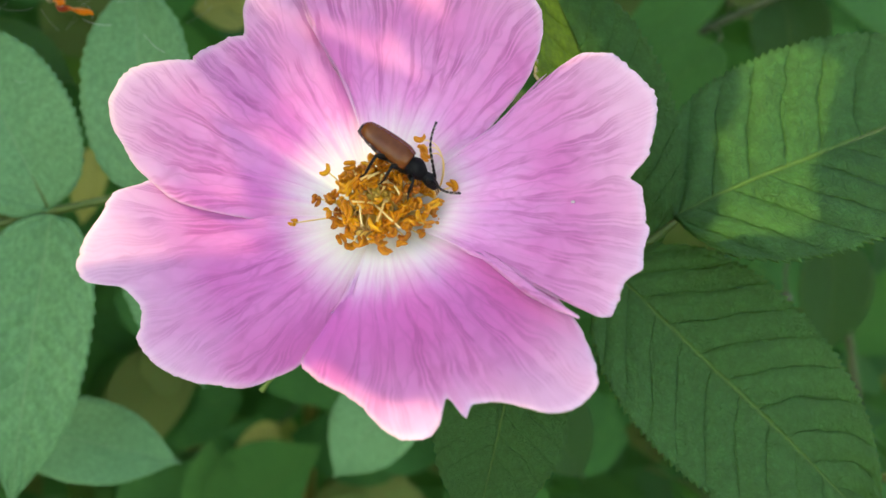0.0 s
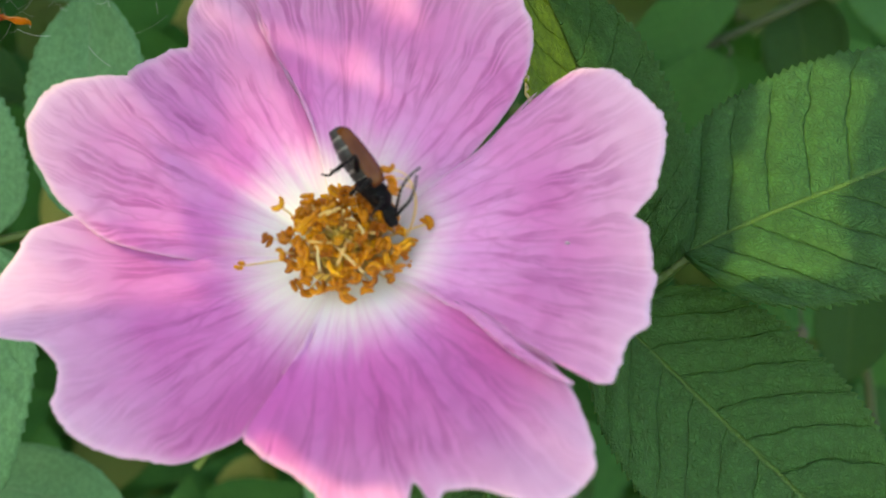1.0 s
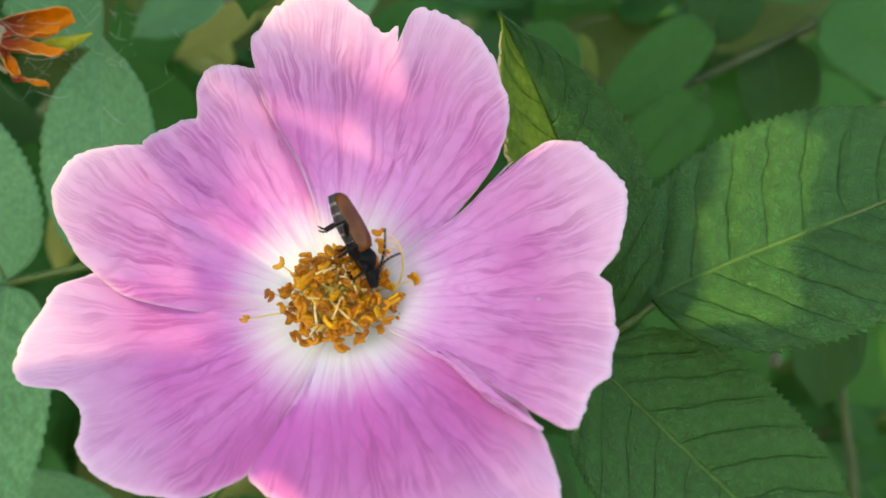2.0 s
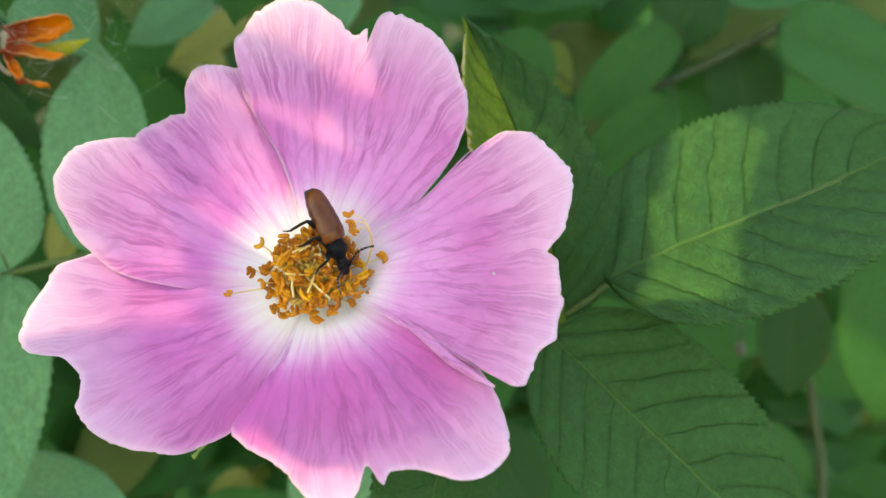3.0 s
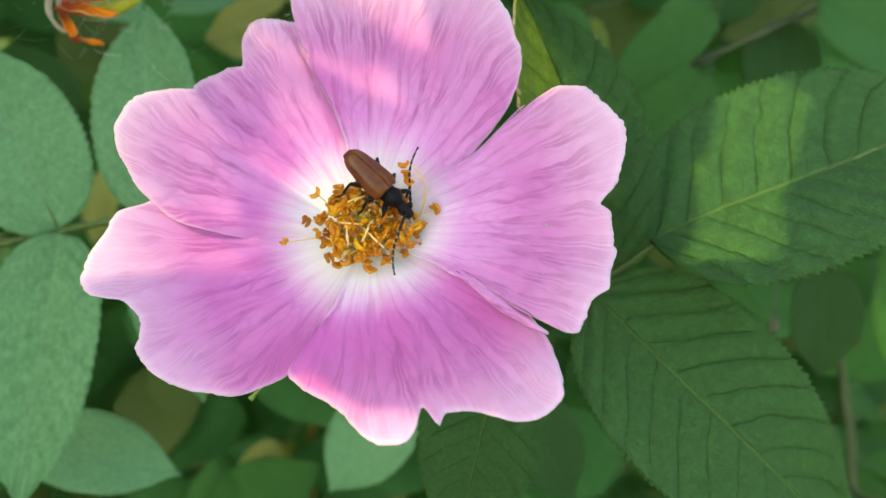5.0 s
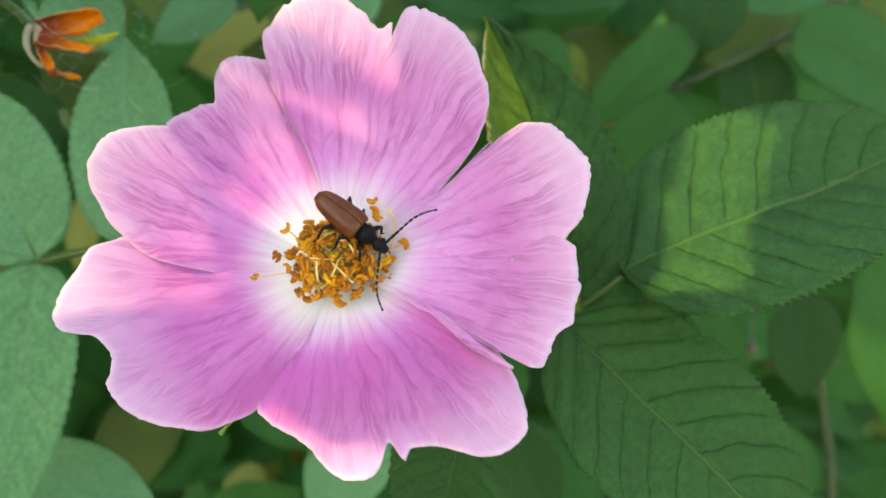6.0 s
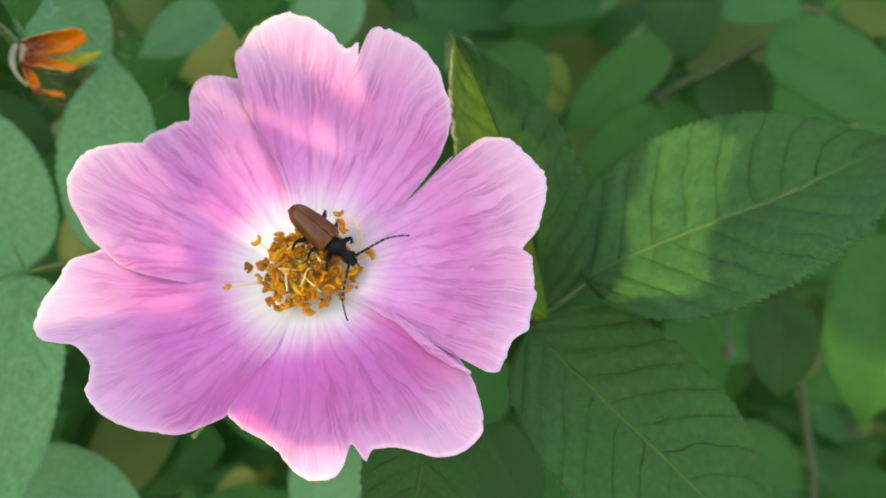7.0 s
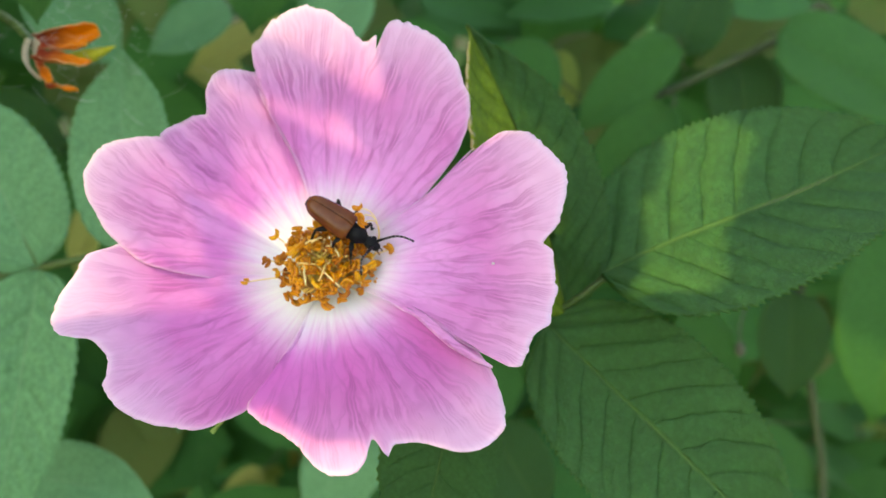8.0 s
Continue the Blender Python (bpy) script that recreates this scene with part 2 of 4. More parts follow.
PETAL = petal_material()
LEAF = leaf_material("leaf_green", (0.015, 0.074, 0.020), (0.038, 0.132, 0.034), (0.170, 0.300, 0.070), (0.28, 0.48, 0.03), 0.6, 1.0, 0.35)
LEAF_TEAL = leaf_material("leaf_blue_green", (0.105, 0.300, 0.128), (0.165, 0.400, 0.178), (0.24, 0.44, 0.22), (0.10, 0.24, 0.05), 0.5, 0.55)
LEAF_BRIGHT = leaf_material("leaf_fresh_green", (0.028, 0.140, 0.027), (0.054, 0.205, 0.042), (0.08, 0.20, 0.04), (0.12, 0.34, 0.03), 0.5, 0.8, 0.4)
LEAF_FAR = leaf_material("leaf_far", (0.018, 0.105, 0.020), (0.052, 0.215, 0.044), (0.07, 0.16, 0.04), (0.06, 0.19, 0.025), 0.7, 0.5, 0.3, "island", 0.22)
LEAF_YELLOW = leaf_material("leaf_yellow", (0.55, 0.38, 0.02), (0.75, 0.55, 0.04), (0.7, 0.5, 0.1), (0.75, 0.55, 0.05), 0.7, 0.5, 0.3)
LEAF_OLIVE = leaf_material("leaf_olive", (0.17, 0.27, 0.045), (0.32, 0.38, 0.09), (0.3, 0.32, 0.1), (0.35, 0.38, 0.05), 0.7, 0.5, 0.3)
STEM = plain_material("stem_green", (0.055, 0.11, 0.022), (0.12, 0.18, 0.04), 0.5, 90.0, 0.1)
CANE = plain_material("cane_yellow_green", (0.14, 0.14, 0.02), (0.24, 0.21, 0.035), 0.6, 90.0, 0.1)
STEM_BROWN = plain_material("stem_brown", (0.045, 0.070, 0.022), (0.085, 0.110, 0.040), 0.75, 80.0)
SEPAL = plain_material("sepal_green", (0.14, 0.24, 0.04), (0.26, 0.36, 0.08), 0.55, 200.0, 0.3)
FILAMENT = plain_material("filament_cream", (0.92, 0.60, 0.20), (0.97, 0.78, 0.40), 0.45, 300.0, 0.25)
PISTIL = plain_material("pistil_yellow", (0.80, 0.44, 0.05), (0.92, 0.66, 0.16), 0.6, 900.0, 0.2)
ANTHER = plain_material("anther_orange", (0.64, 0.20, 0.006), (0.96, 0.46, 0.02), 0.28, 1500.0, 0.12, 0.5, 0.5)
ANTHER_OLD = plain_material("anther_brown", (0.40, 0.11, 0.007), (0.76, 0.29, 0.016), 0.35, 1500.0, 0.08, 0.5, 0.3)
# leaf green with sunlight put into the colour: brighter and yellower
LEAF_SUNLIT_TINT = leaf_material("leaf_sunlit_tint", (0.085, 0.165, 0.010), (0.150, 0.235, 0.014), (0.2, 0.28, 0.03), (0.45, 0.50, 0.02), 0.5, 0.8, 0.3)
LEAF_STRAW = leaf_material("leaf_straw", (0.26, 0.30, 0.07), (0.46, 0.45, 0.13), (0.5, 0.5, 0.2), (0.60, 0.55, 0.12), 0.7, 0.5, 0.3)
WITHERED = withered_material()
HUSK = plain_material("husk_pale", (0.42, 0.36, 0.26), (0.66, 0.60, 0.48), 0.7, 200.0, 0.3, 0.6, 0.3)
BUD = plain_material("bud_grey", (0.08, 0.09, 0.06), (0.14, 0.15, 0.10), 0.7, 200.0, 0.1, 0.6, 0.3)
YELLOW_SEPAL = plain_material("sepal_yellow", (0.42, 0.42, 0.02), (0.60, 0.56, 0.04), 0.55, 200.0, 0.35)
WEB = plain_material("cobweb", (0.6, 0.6, 0.58), (0.75, 0.75, 0.72), 0.4, 300.0, 0.5)
BLACK = plain_material("beetle_black", (0.004, 0.004, 0.005), (0.010, 0.010, 0.012), 0.5, 2500.0, 0.0, 0.4, 0.12)
LEG_BLACK = plain_material("leg_black", (0.004, 0.004, 0.004), (0.010, 0.009, 0.009), 0.34, 2500.0, 0.0, 0.3, 0.16)
ABDOMEN = abdomen_material()
PALP = plain_material("palp_brown", (0.12, 0.05, 0.02), (0.30, 0.14, 0.06), 0.45, 2500.0)
ELYTRON = elytron_material()
FEELER = feeler_material()
GROUND = ground_material()


# ---- building blocks: geometry as (vertices, faces, uv per vertex) ----
def grid(rows):
    """A sheet from rows of (place, uv)."""
    wide = len(rows[0])
    v = [p for row in rows for p, _ in row]
    uv = [w for row in rows for _, w in row]
    f = [(i * wide + j, i * wide + j + 1, (i + 1) * wide + j + 1, (i + 1) * wide + j) for i in range(len(rows) - 1) for j in range(wide - 1)]
    return v, f, uv


def rings(loops):
    """A closed body lofted through loops of equal length, with capped ends."""
    k = len(loops[0])
    v = [p for loop in loops for p in loop]
    f = [(i * k + j, i * k + (j + 1) % k, (i + 1) * k + (j + 1) % k, (i + 1) * k + j) for i in range(len(loops) - 1) for j in range(k)]
    f += [tuple(reversed(range(k))), tuple(range(len(v) - k, len(v)))]
    return v, f, [(0.0, 0.0)] * len(v)


def tube(points, radii, sides=7):
    """A round rod along points; radii: one number, or one for each point."""
    pts = [Vector(p) for p in points]
    if not isinstance(radii, (list, tuple)):
        radii = [radii] * len(pts)
    loops, up = [], None
    for i, p in enumerate(pts):
        way = (pts[min(i + 1, len(pts) - 1)] - pts[max(i - 1, 0)]).normalized()
        if up is None:
            up = way.orthogonal().normalized()
        up = (up - way * up.dot(way)).normalized()
        side = way.cross(up)
        loops.append([p + (up * math.cos(2 * math.pi * j / sides) + side * math.sin(2 * math.pi * j / sides)) * radii[i] for j in range(sides)])
    return rings(loops)


def bezier(a, b, c, d, steps):
    a, b, c, d = Vector(a), Vector(b), Vector(c), Vector(d)
    return [a * (1 - t) ** 3 + b * 3 * t * (1 - t) ** 2 + c * 3 * t * t * (1 - t) + d * t ** 3 for t in (i / steps for i in range(steps + 1))]


def egg(centre, size, m=None, around=12, along=8):
    """A rounded lump; size: half lengths."""
    loops = []
    for i in range(1, along):
        a = math.pi * i / along
        loops.append([Vector((-math.cos(a) * size[0], math.sin(a) * math.cos(2 * math.pi * j / around) * size[1], math.sin(a) * math.sin(2 * math.pi * j / around) * size[2])) for j in range(around)])
    v, f, uv = rings(loops)
    return [(m @ p if m else p) + Vector(centre) for p in v], f, uv


def join(*pieces):
    v, f, uv = [], [], []
    for pv, pf, puv in pieces:
        f += [tuple(i + len(v) for i in face) for face in pf]
        v += pv
        uv += puv
    return v, f, uv


def shaped(geometry, m):
    v, f, uv = geometry
    return [m @ Vector(p) for p in v], f, uv


def mesh(name, geometry, material):
    """A smooth mesh from millimetres."""
    v, f, uv = geometry
    me = bpy.data.meshes.new(name)
    me.from_pydata([tuple(Vector(p) * MM) for p in v], [], f)
    layer = me.uv_layers.new(name="UVMap")
    index = np.empty(len(me.loops), dtype=np.int32)
    me.loops.foreach_get("vertex_index", index)
    layer.data.foreach_set("uv", np.array(uv, dtype=np.float32)[index].ravel())
    me.polygons.foreach_set("use_smooth", np.ones(len(me.polygons), dtype=bool))
    me.materials.append(material)
    me.update()
    return me


def part(name, geometry, material, parent, label="", m=None, thick=0.0):
    """One mesh object under a thing or a part; geometry may be a finished mesh."""
    data = geometry if isinstance(geometry, bpy.types.Mesh) else mesh(name, geometry, material)
    ob = new(name, data)
    ob.parent = parent
    if m is not None:
        ob.matrix_basis = m
    if thick:
        solid = ob.modifiers.new("thickness", "SOLIDIFY")
        solid.thickness, solid.offset = thick * MM, -1.0
    return tagged(ob, label)


def thing(name, base, label, category, group="", kind="", turn=None):
    """An Empty at its base (millimetres, view frame) that carries the parts."""
    ob = new(name)
    ob.empty_display_size = 0.01
    ob.matrix_basis = BASE @ Matrix.Translation(Vector(base) * MM) @ (turn.to_4x4() if turn else Matrix())
    return tagged(ob, label, category, group, kind)


def axes(x, z):
    """A turn whose x runs along x and whose z leans towards z."""
    x = Vector(x).normalized()
    z = (Vector(z) - x * x.dot(Vector(z))).normalized()
    y = z.cross(x)
    return Matrix((x, y, z)).transposed()


def place(at, turn=None):
    """A pose from millimetres and a turn."""
    return Matrix.Translation(Vector(at) * MM) @ (turn.to_4x4() if turn else Matrix())


def blend(controls, x):
    """A smooth curve through (x, value) controls."""
    if x <= controls[0][0]:
        return controls[0][1]
    for i in range(len(controls) - 1):
        (x0, y0), (x1, y1) = controls[i], controls[i + 1]
        if x <= x1:
            ya = controls[max(i - 1, 0)]
            yb = controls[min(i + 2, len(controls) - 1)]
            m0 = (y1 - ya[1]) / max(x1 - ya[0], 1e-6) * (x1 - x0)
            m1 = (yb[1] - y0) / max(yb[0] - x0, 1e-6) * (x1 - x0)
            t = (x - x0) / max(x1 - x0, 1e-6)
            return y0 * (2 * t ** 3 - 3 * t * t + 1) + m0 * (t ** 3 - 2 * t * t + t) + y1 * (3 * t * t - 2 * t ** 3) + m1 * (t ** 3 - t * t)
    return controls[-1][1]


# ---- ground ----
def build_ground():
    v, f, uv = [], [], []
    size, steps = 400.0, 60
    for i in range(steps + 1):
        for j in range(steps + 1):
            x = size * ((2 * i / steps - 1) ** 3)
            y = size * ((2 * j / steps - 1) ** 3)
            v.append(Vector((x, y, 0.03 * noise.noise((x * 0.7, y * 0.7, 0)))) / MM)
            uv.append((x, y))
    f = [(i * (steps + 1) + j, (i + 1) * (steps + 1) + j, (i + 1) * (steps + 1) + j + 1, i * (steps + 1) + j + 1) for i in range(steps) for j in range(steps)]
    tagged(new("ground", mesh("ground", (v, f, uv), GROUND)), "shaded soil with leaf litter and moss under the shrubs", "ground", "", "structure")


build_ground()


# ---- leaves ----
def leaflet(length, half, teeth=22, along=66, across=12, fold=0.16, droop=0.10, tooth=0.065, pleat=0.009, curl=0.0, seed=0, bend=0.0, blunt=0.6, hinge=0.0, sides=(-1, 1)):
    """A rose leaflet along x, upper face to +z, with a saw-toothed rim, a folded midrib and pleats between the side veins."""
    rows = []
    top = (0.40 / (0.40 + blunt)) ** 0.40 * (blunt / (0.40 + blunt)) ** blunt
    for i in range(along + 1):
        t = i / along
        w = half * (t ** 0.40) * (max(1 - t, 0.0) ** blunt) * (1 - t ** 8) / top
        row = []
        for j in range(sides[0] * across, sides[1] * across + 1):
            s = j / across
            saw = (t * teeth) % 1.0
            rim = 1 + (tooth * (saw - 0.35) if abs(j) == across else 0.0)
            x = t * length + (tooth * 9.0 * half / teeth * saw if abs(j) == across else 0.0) * 0.3
            y = s * w * rim + bend * 4 * t * (1 - t)
            phase = ((t - 0.20 * abs(s) ** 1.25) * 10.0 + (0.45 if s > 0 else 0.0)) % 1.0
            ridge = abs(phase - 0.5) * 2
            z = fold * abs(s * w) - droop * length * t * t + pleat * length * (0.5 - (1 - ridge) ** 2) * min(1.0, abs(s) * 4) * (1 - s * s * 0.4)
            z += length * 0.02 * noise.noise((t * 2.3 + seed * 5.1, s * 1.2, seed)) - curl * half * s * s * abs(s)
            if hinge and s > 0:
                y, z = bend * 4 * t * (1 - t) + s * w * rim * math.cos(radians(hinge)), z - fold * s * w + s * w * rim * math.sin(radians(hinge))
            row.append((Vector((x, y, z)), (t, s)))
        rows.append(row)
    return grid(rows)


def set_leaflet(parent, origin, foot, tip, half, facing, material, label="", thick=0.22, name="leaflet", **shape):
    """A leaflet of a compound leaf between foot and tip (view frame)."""
    foot, tip = Vector(foot), Vector(tip)
    m = place(foot - Vector(origin), axes(tip - foot, facing))
    ob = part(name, leaflet((tip - foot).length, half, **shape), material, parent, label, m, thick)
    rib = [Vector((t, 0, 0)) for t in (0, 0.25, 0.5, 0.75, 0.97)]
    length, droop = (tip - foot).length, shape.get("droop", 0.10)
    rod = tube([(t.x * length, shape.get("bend", 0.0) * 4 * t.x * (1 - t.x), -droop * length * t.x ** 2 - 0.28) for t in rib], [0.5, 0.4, 0.3, 0.2, 0.1], 6)
    part("midrib", rod, STEM, ob)
    return ob


FOOT = BASE.inverted()


def stem(name, points, radii, material, label):
    pts = [Vector(p) for p in points]
    fine = []
    for i in range(len(pts) - 1):
        a, b = pts[max(i - 1, 0)], pts[min(i + 2, len(pts) - 1)]
        p, q = pts[i], pts[i + 1]
        fine += bezier(p, p + (q - a) / 6, q - (b - p) / 6, q, 8)[(1 if i else 0):]
    size = [radii[0] + (radii[1] - radii[0]) * i / (len(fine) - 1) for i in range(len(fine))]
    ob = thing(name, pts[0], label, "shrub")
    part("cane", tube([p - pts[0] for p in fine], size, 10), material, ob)
    return ob


def build_right_leaf():
    """The compound leaf beside the flower: an end leaflet, and a pair below it on the same stalk."""
    o = Vector((20.5, 113, -1.5))
    leaf = thing("rose_leaf", o, "dark green toothed rose leaf with three leaflets beside the flower", "leaf", "rose leaves")
    rod = bezier((27.2, 112.4, 3.6), (24, 112.6, 1), (19, 114, -3), (12, 122, -5), 14)
    rod += bezier((12, 122, -5), (5, 130, -7), (-4, 142, -9), (-10, 150, -12), 8)[1:]
    part("rachis", tube([p - o for p in rod], [0.45] * 14 + [0.6] * 9, 8), STEM, leaf, "pale green leaf stalk")
    set_leaflet(leaf, o, (26.6, 112.3, 3.6), (68.4, 113, 22), 14.9, (-0.35, -0.8, 0.55), LEAF, fold=0.20, droop=0.02, seed=1, teeth=46, along=230, across=20, tooth=0.055, pleat=0.010)
    set_leaflet(leaf, o, (19.8, 113.6, -2.8), (51.5, 112, -33.6), 11.7, (0.0, -1, 0.25), LEAF, fold=0.14, droop=0.03, seed=2, teeth=46, along=230, across=20, tooth=0.055, pleat=0.010)
    shape = dict(fold=0.20, hinge=30.0, droop=0.0, bend=-1.6, seed=3, teeth=34, along=204, across=16, tooth=0.085, pleat=0.010)
    foot, tip = Vector((22.0, 114, -1.0)), Vector((9.6, 111, 35))
    bent = set_leaflet(leaf, o, foot, tip, 8.2, (0.1, -1, 0.0), LEAF, "dark green leaflet folded along its midrib", sides=(-1, 0), **shape)
    # the left half of the same leaflet, its sunlight painted in as yellow-green
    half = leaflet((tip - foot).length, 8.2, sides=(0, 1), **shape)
    part("folded_half", half, LEAF_SUNLIT_TINT, bent, "half turned up along the midrib, coloured yellow-green as if sunlit", None, 0.22)
    rim = half[0][16::17]
    part("dry_edge", tube(rim[96:196:4], [0.10 + 0.14 * math.sin(math.pi * i / 24) * (1 + 0.4 * math.sin(i * 2.3)) for i in range(25)], 6), HUSK, bent, "pale dried leaf edge")


def build_left_leaf():
    """The compound leaf behind the petals, out of focus."""
    o = Vector((-53.9, 135, 5.2))
    leaf = thing("rose_leaf", o, "blue-green rose leaf with paired leaflets behind the flower", "leaf", "rose leaves")
    rod = bezier((-82, 134, -1), (-66, 134, 2), (-55, 135, 5), (-41, 136, 8), 12) + bezier((-41, 136, 8), (-30, 138, 8), (-20, 146, -2), (-13, 152, -8), 8)[1:]
    part("rachis", tube([p - o for p in rod], 0.6, 8), STEM, leaf, "pale green leaf stalk")
    set_leaflet(leaf, o, (-54, 134.6, 5.4), (-67.5, 134, 33), 9.2, (0.1, -1, 0.2), LEAF_TEAL, seed=4, along=88, across=12, teeth=22, fold=0.22, pleat=0.012)
    set_leaflet(leaf, o, (-53.5, 134.6, 4.6), (-59, 131, -35), 8.4, (0.1, -1, 0.3), LEAF_TEAL, seed=5, along=88, across=12, teeth=22, fold=0.22, pleat=0.012)
    set_leaflet(leaf, o, (-41.5, 136, 8.0), (-43.2, 136, 38.8), 7.6, (0, -1, 0.1), LEAF_TEAL, seed=6, along=60, across=8, teeth=18, blunt=0.42)
    set_leaflet(leaf, o, (-40, 136, 7.4), (-34, 138, -20), 7.0, (0, -1, 0.1), LEAF_TEAL, seed=7, along=40, across=8)
    set_leaflet(leaf, o, (-82, 134, -1), (-112, 134, -9), 8.0, (0, -1, 0.3), LEAF_TEAL, seed=8, along=30, across=6)


def single_leaf(foot, tip, half, facing, material, label, stalk, lead=None, **shape):
    """A leaf on its own stalk, which runs back to a stem; lead: the way in which the stalk sets out."""
    foot, tip = Vector(foot), Vector(tip)
    leaf = thing("shrub_leaf", foot, label, "leaf", "shrub leaves")
    set_leaflet(leaf, foot, foot, tip, half, facing, material, name="blade", **shape)
    way = (foot - tip).normalized()
    to = Vector(stalk) - foot
    rod = bezier((0, 0, 0), lead or way * to.length * 0.25, (lead or Vector()) * 0.4 + to * 0.7, to, 10)
    part("petiole", tube(rod, [0.28 - 0.012 * i for i in range(11)], 6), STEM_BROWN, leaf, "thin green leaf stalk")


build_right_leaf()
build_left_leaf()
CANE_TOP = (-9, 152, -10)


def build_added_shade():
    """Added leaves out of view, set between the sun and the flower: their shade dapples the petals and the near leaves.
    Each one: foot and tip across the sun's way, and half its width."""
    rise = (Vector((0, 0, 1)) - SUN_WAY * SUN_WAY.z).normalized()
    aside = SUN_WAY.cross(rise)
    for k, (foot_a, foot_r, tip_a, tip_r, half) in enumerate((
        (75.8, 64.8, 89.2, 93.0, 5.3), (88.9, 1.0, 74.8, 35.0, 7.1), (72.8, 46.0, 76.3, 67.0, 3.6),
        (65.4, 17.4, 91.3, 33.3, 6.0), (42.8, 92.5, 72.7, 81.9, 8.6), (94.0, 49.2, 89.4, 32.9, 2.9),
        (54.7, 48.4, 58.5, 64.1, 5.5), (87.1, 24.9, 62.8, 25.4, 6.2), (56.6, 95.9, 57.3, 50.2, 9.7),
        (86.3, 44.1, 72.7, 37.6, 2.7), (52.5, 44.4, 71.6, 20.2, 8.7), (83.5, 25.1, 52.9, 58.7, 7.7),
        (54.4, 37.8, 82.5, 50.3, 7.1), (92.7, 46.6, 78.2, 50.6, 2.6), (75.1, 36.5, 60.3, 14.7, 6.5),
        (36.1, 30.7, 31.9, 47.8, 4.0), (78.0, 28.9, 56.1, 33.5, 5.5), (65.1, 38.8, 74.7, 38.2, 3.1),
        (83.9, 43.6, 55.9, 29.0, 5.4), (35.7, 76.7, 50.9, 49.8, 11.0),
        (61.0, 26.9, 57.3, 18.3, 3.0),
    )):
        off = 40 + 2.2 * ((k * 8) % 21)
        foot = aside * foot_a + rise * foot_r + SUN_WAY * off
        tip = aside * tip_a + rise * tip_r + SUN_WAY * off
        stalk = aside * 106 + rise * (0.6 * foot_r + 12) + SUN_WAY * 160
        single_leaf(foot, tip, half, SUN_WAY, LEAF, "unseen dark green toothed leaf added to shade the flower", stalk, SUN_WAY * 100, seed=k * 2.7, along=44, across=8, fold=0.04, droop=0.0, pleat=0.004)
    # unseen stem, added to hold these leaves
    stem("shrub", [FOOT @ Vector((-0.30, 0.10, -0.02)) / MM] + [aside * 106 + rise * r + SUN_WAY * 160 for r in (-60, -10, 30, 62)], (2.0, 0.8), STEM, "unseen slender green stem added to carry the shading leaves")
    # added foliage and branches out of view, which keep the sun off the plants behind
    rnd = random.Random(8)
    blade = [leaflet(1.0, 0.32, teeth=1, along=8, across=2, tooth=0.0, pleat=0.0, seed=k) for k in range(4)]
    leaves, twigs = [], []
    for k in range(2000):
        size = rnd.uniform(34, 60)
        a, r, off = 104 + size * 0.5 + 480 * rnd.random() ** 1.3, rnd.uniform(-230, 330), rnd.uniform(130, 330)
        if k >= 1500:
            a, r = rnd.uniform(10, 150), 94 + size * 0.5 + 190 * rnd.random()
        spin = rnd.uniform(0, 2 * math.pi)
        way = aside * math.cos(spin) + rise * math.sin(spin) + SUN_WAY * rnd.gauss(0, 0.25)
        at = BASE @ ((aside * a + rise * r + SUN_WAY * off) * MM) / MM - BASE.to_3x3() @ way * size * 0.5
        turn = axes(BASE.to_3x3() @ way, BASE.to_3x3() @ (SUN_WAY + Vector((rnd.gauss(0, 0.3), rnd.gauss(0, 0.3), rnd.gauss(0, 0.3)))))
        if k % 24 == 0 and k < 1500 and r < 0:
            low = at + Vector((-130, 0, -at.z - 20))
            twigs.append(tube(bezier(low, low + Vector((0, 0, at.z * 0.6)), at + Vector((-30, 0, -60)), at, 10), [3.0 - 0.22 * i for i in range(11)], 5))
        leaves.append(shaped(blade[k % 4], Matrix.Translation(at) @ turn.to_4x4() @ Matrix.Scale(size, 4)))
    tagged(new("foliage", mesh("foliage", join(*leaves), LEAF_FAR)), "unseen dense green leaves added overhead to block the sun", "foliage", "", "stuff")
    tagged(new("branches", mesh("branches", join(*twigs), STEM_BROWN)), "unseen thin brown-green branches added under the overhead leaves", "branches", "", "stuff")


build_added_shade()
single_leaf((8.4, 107, -9), (3.4, 105, -31), 7.2, (0, -1, 0.25), LEAF, "dark green toothed rose leaf hanging below the flower", (-10, 150, -14), seed=9, teeth=20, fold=0.12, droop=0.02)
single_leaf((-64, 150, -27.5), (-40, 148, -31.6), 6.6, (0.1, -1, 0.5), LEAF_TEAL, "pale blue-green leaf low in the shrub", (-84, 160, -30), seed=10, along=40, across=8, tooth=0.02)
single_leaf((-21.0, 141, 62.6), (-23.5, 139, 42.1), 7.0, (0.1, -1, 0.2), LEAF_BRIGHT, "fresh green toothed leaf hanging into view", (-16, 150, 70), seed=11, along=50, across=8)
single_leaf((-48.6, 119, 50), (-48.0, 118, 37.6), 3.4, (0.1, -1, 0.1), LEAF_BRIGHT, "small bright green toothed leaf tip", (-50, 150, 72), seed=12, along=40, across=8)
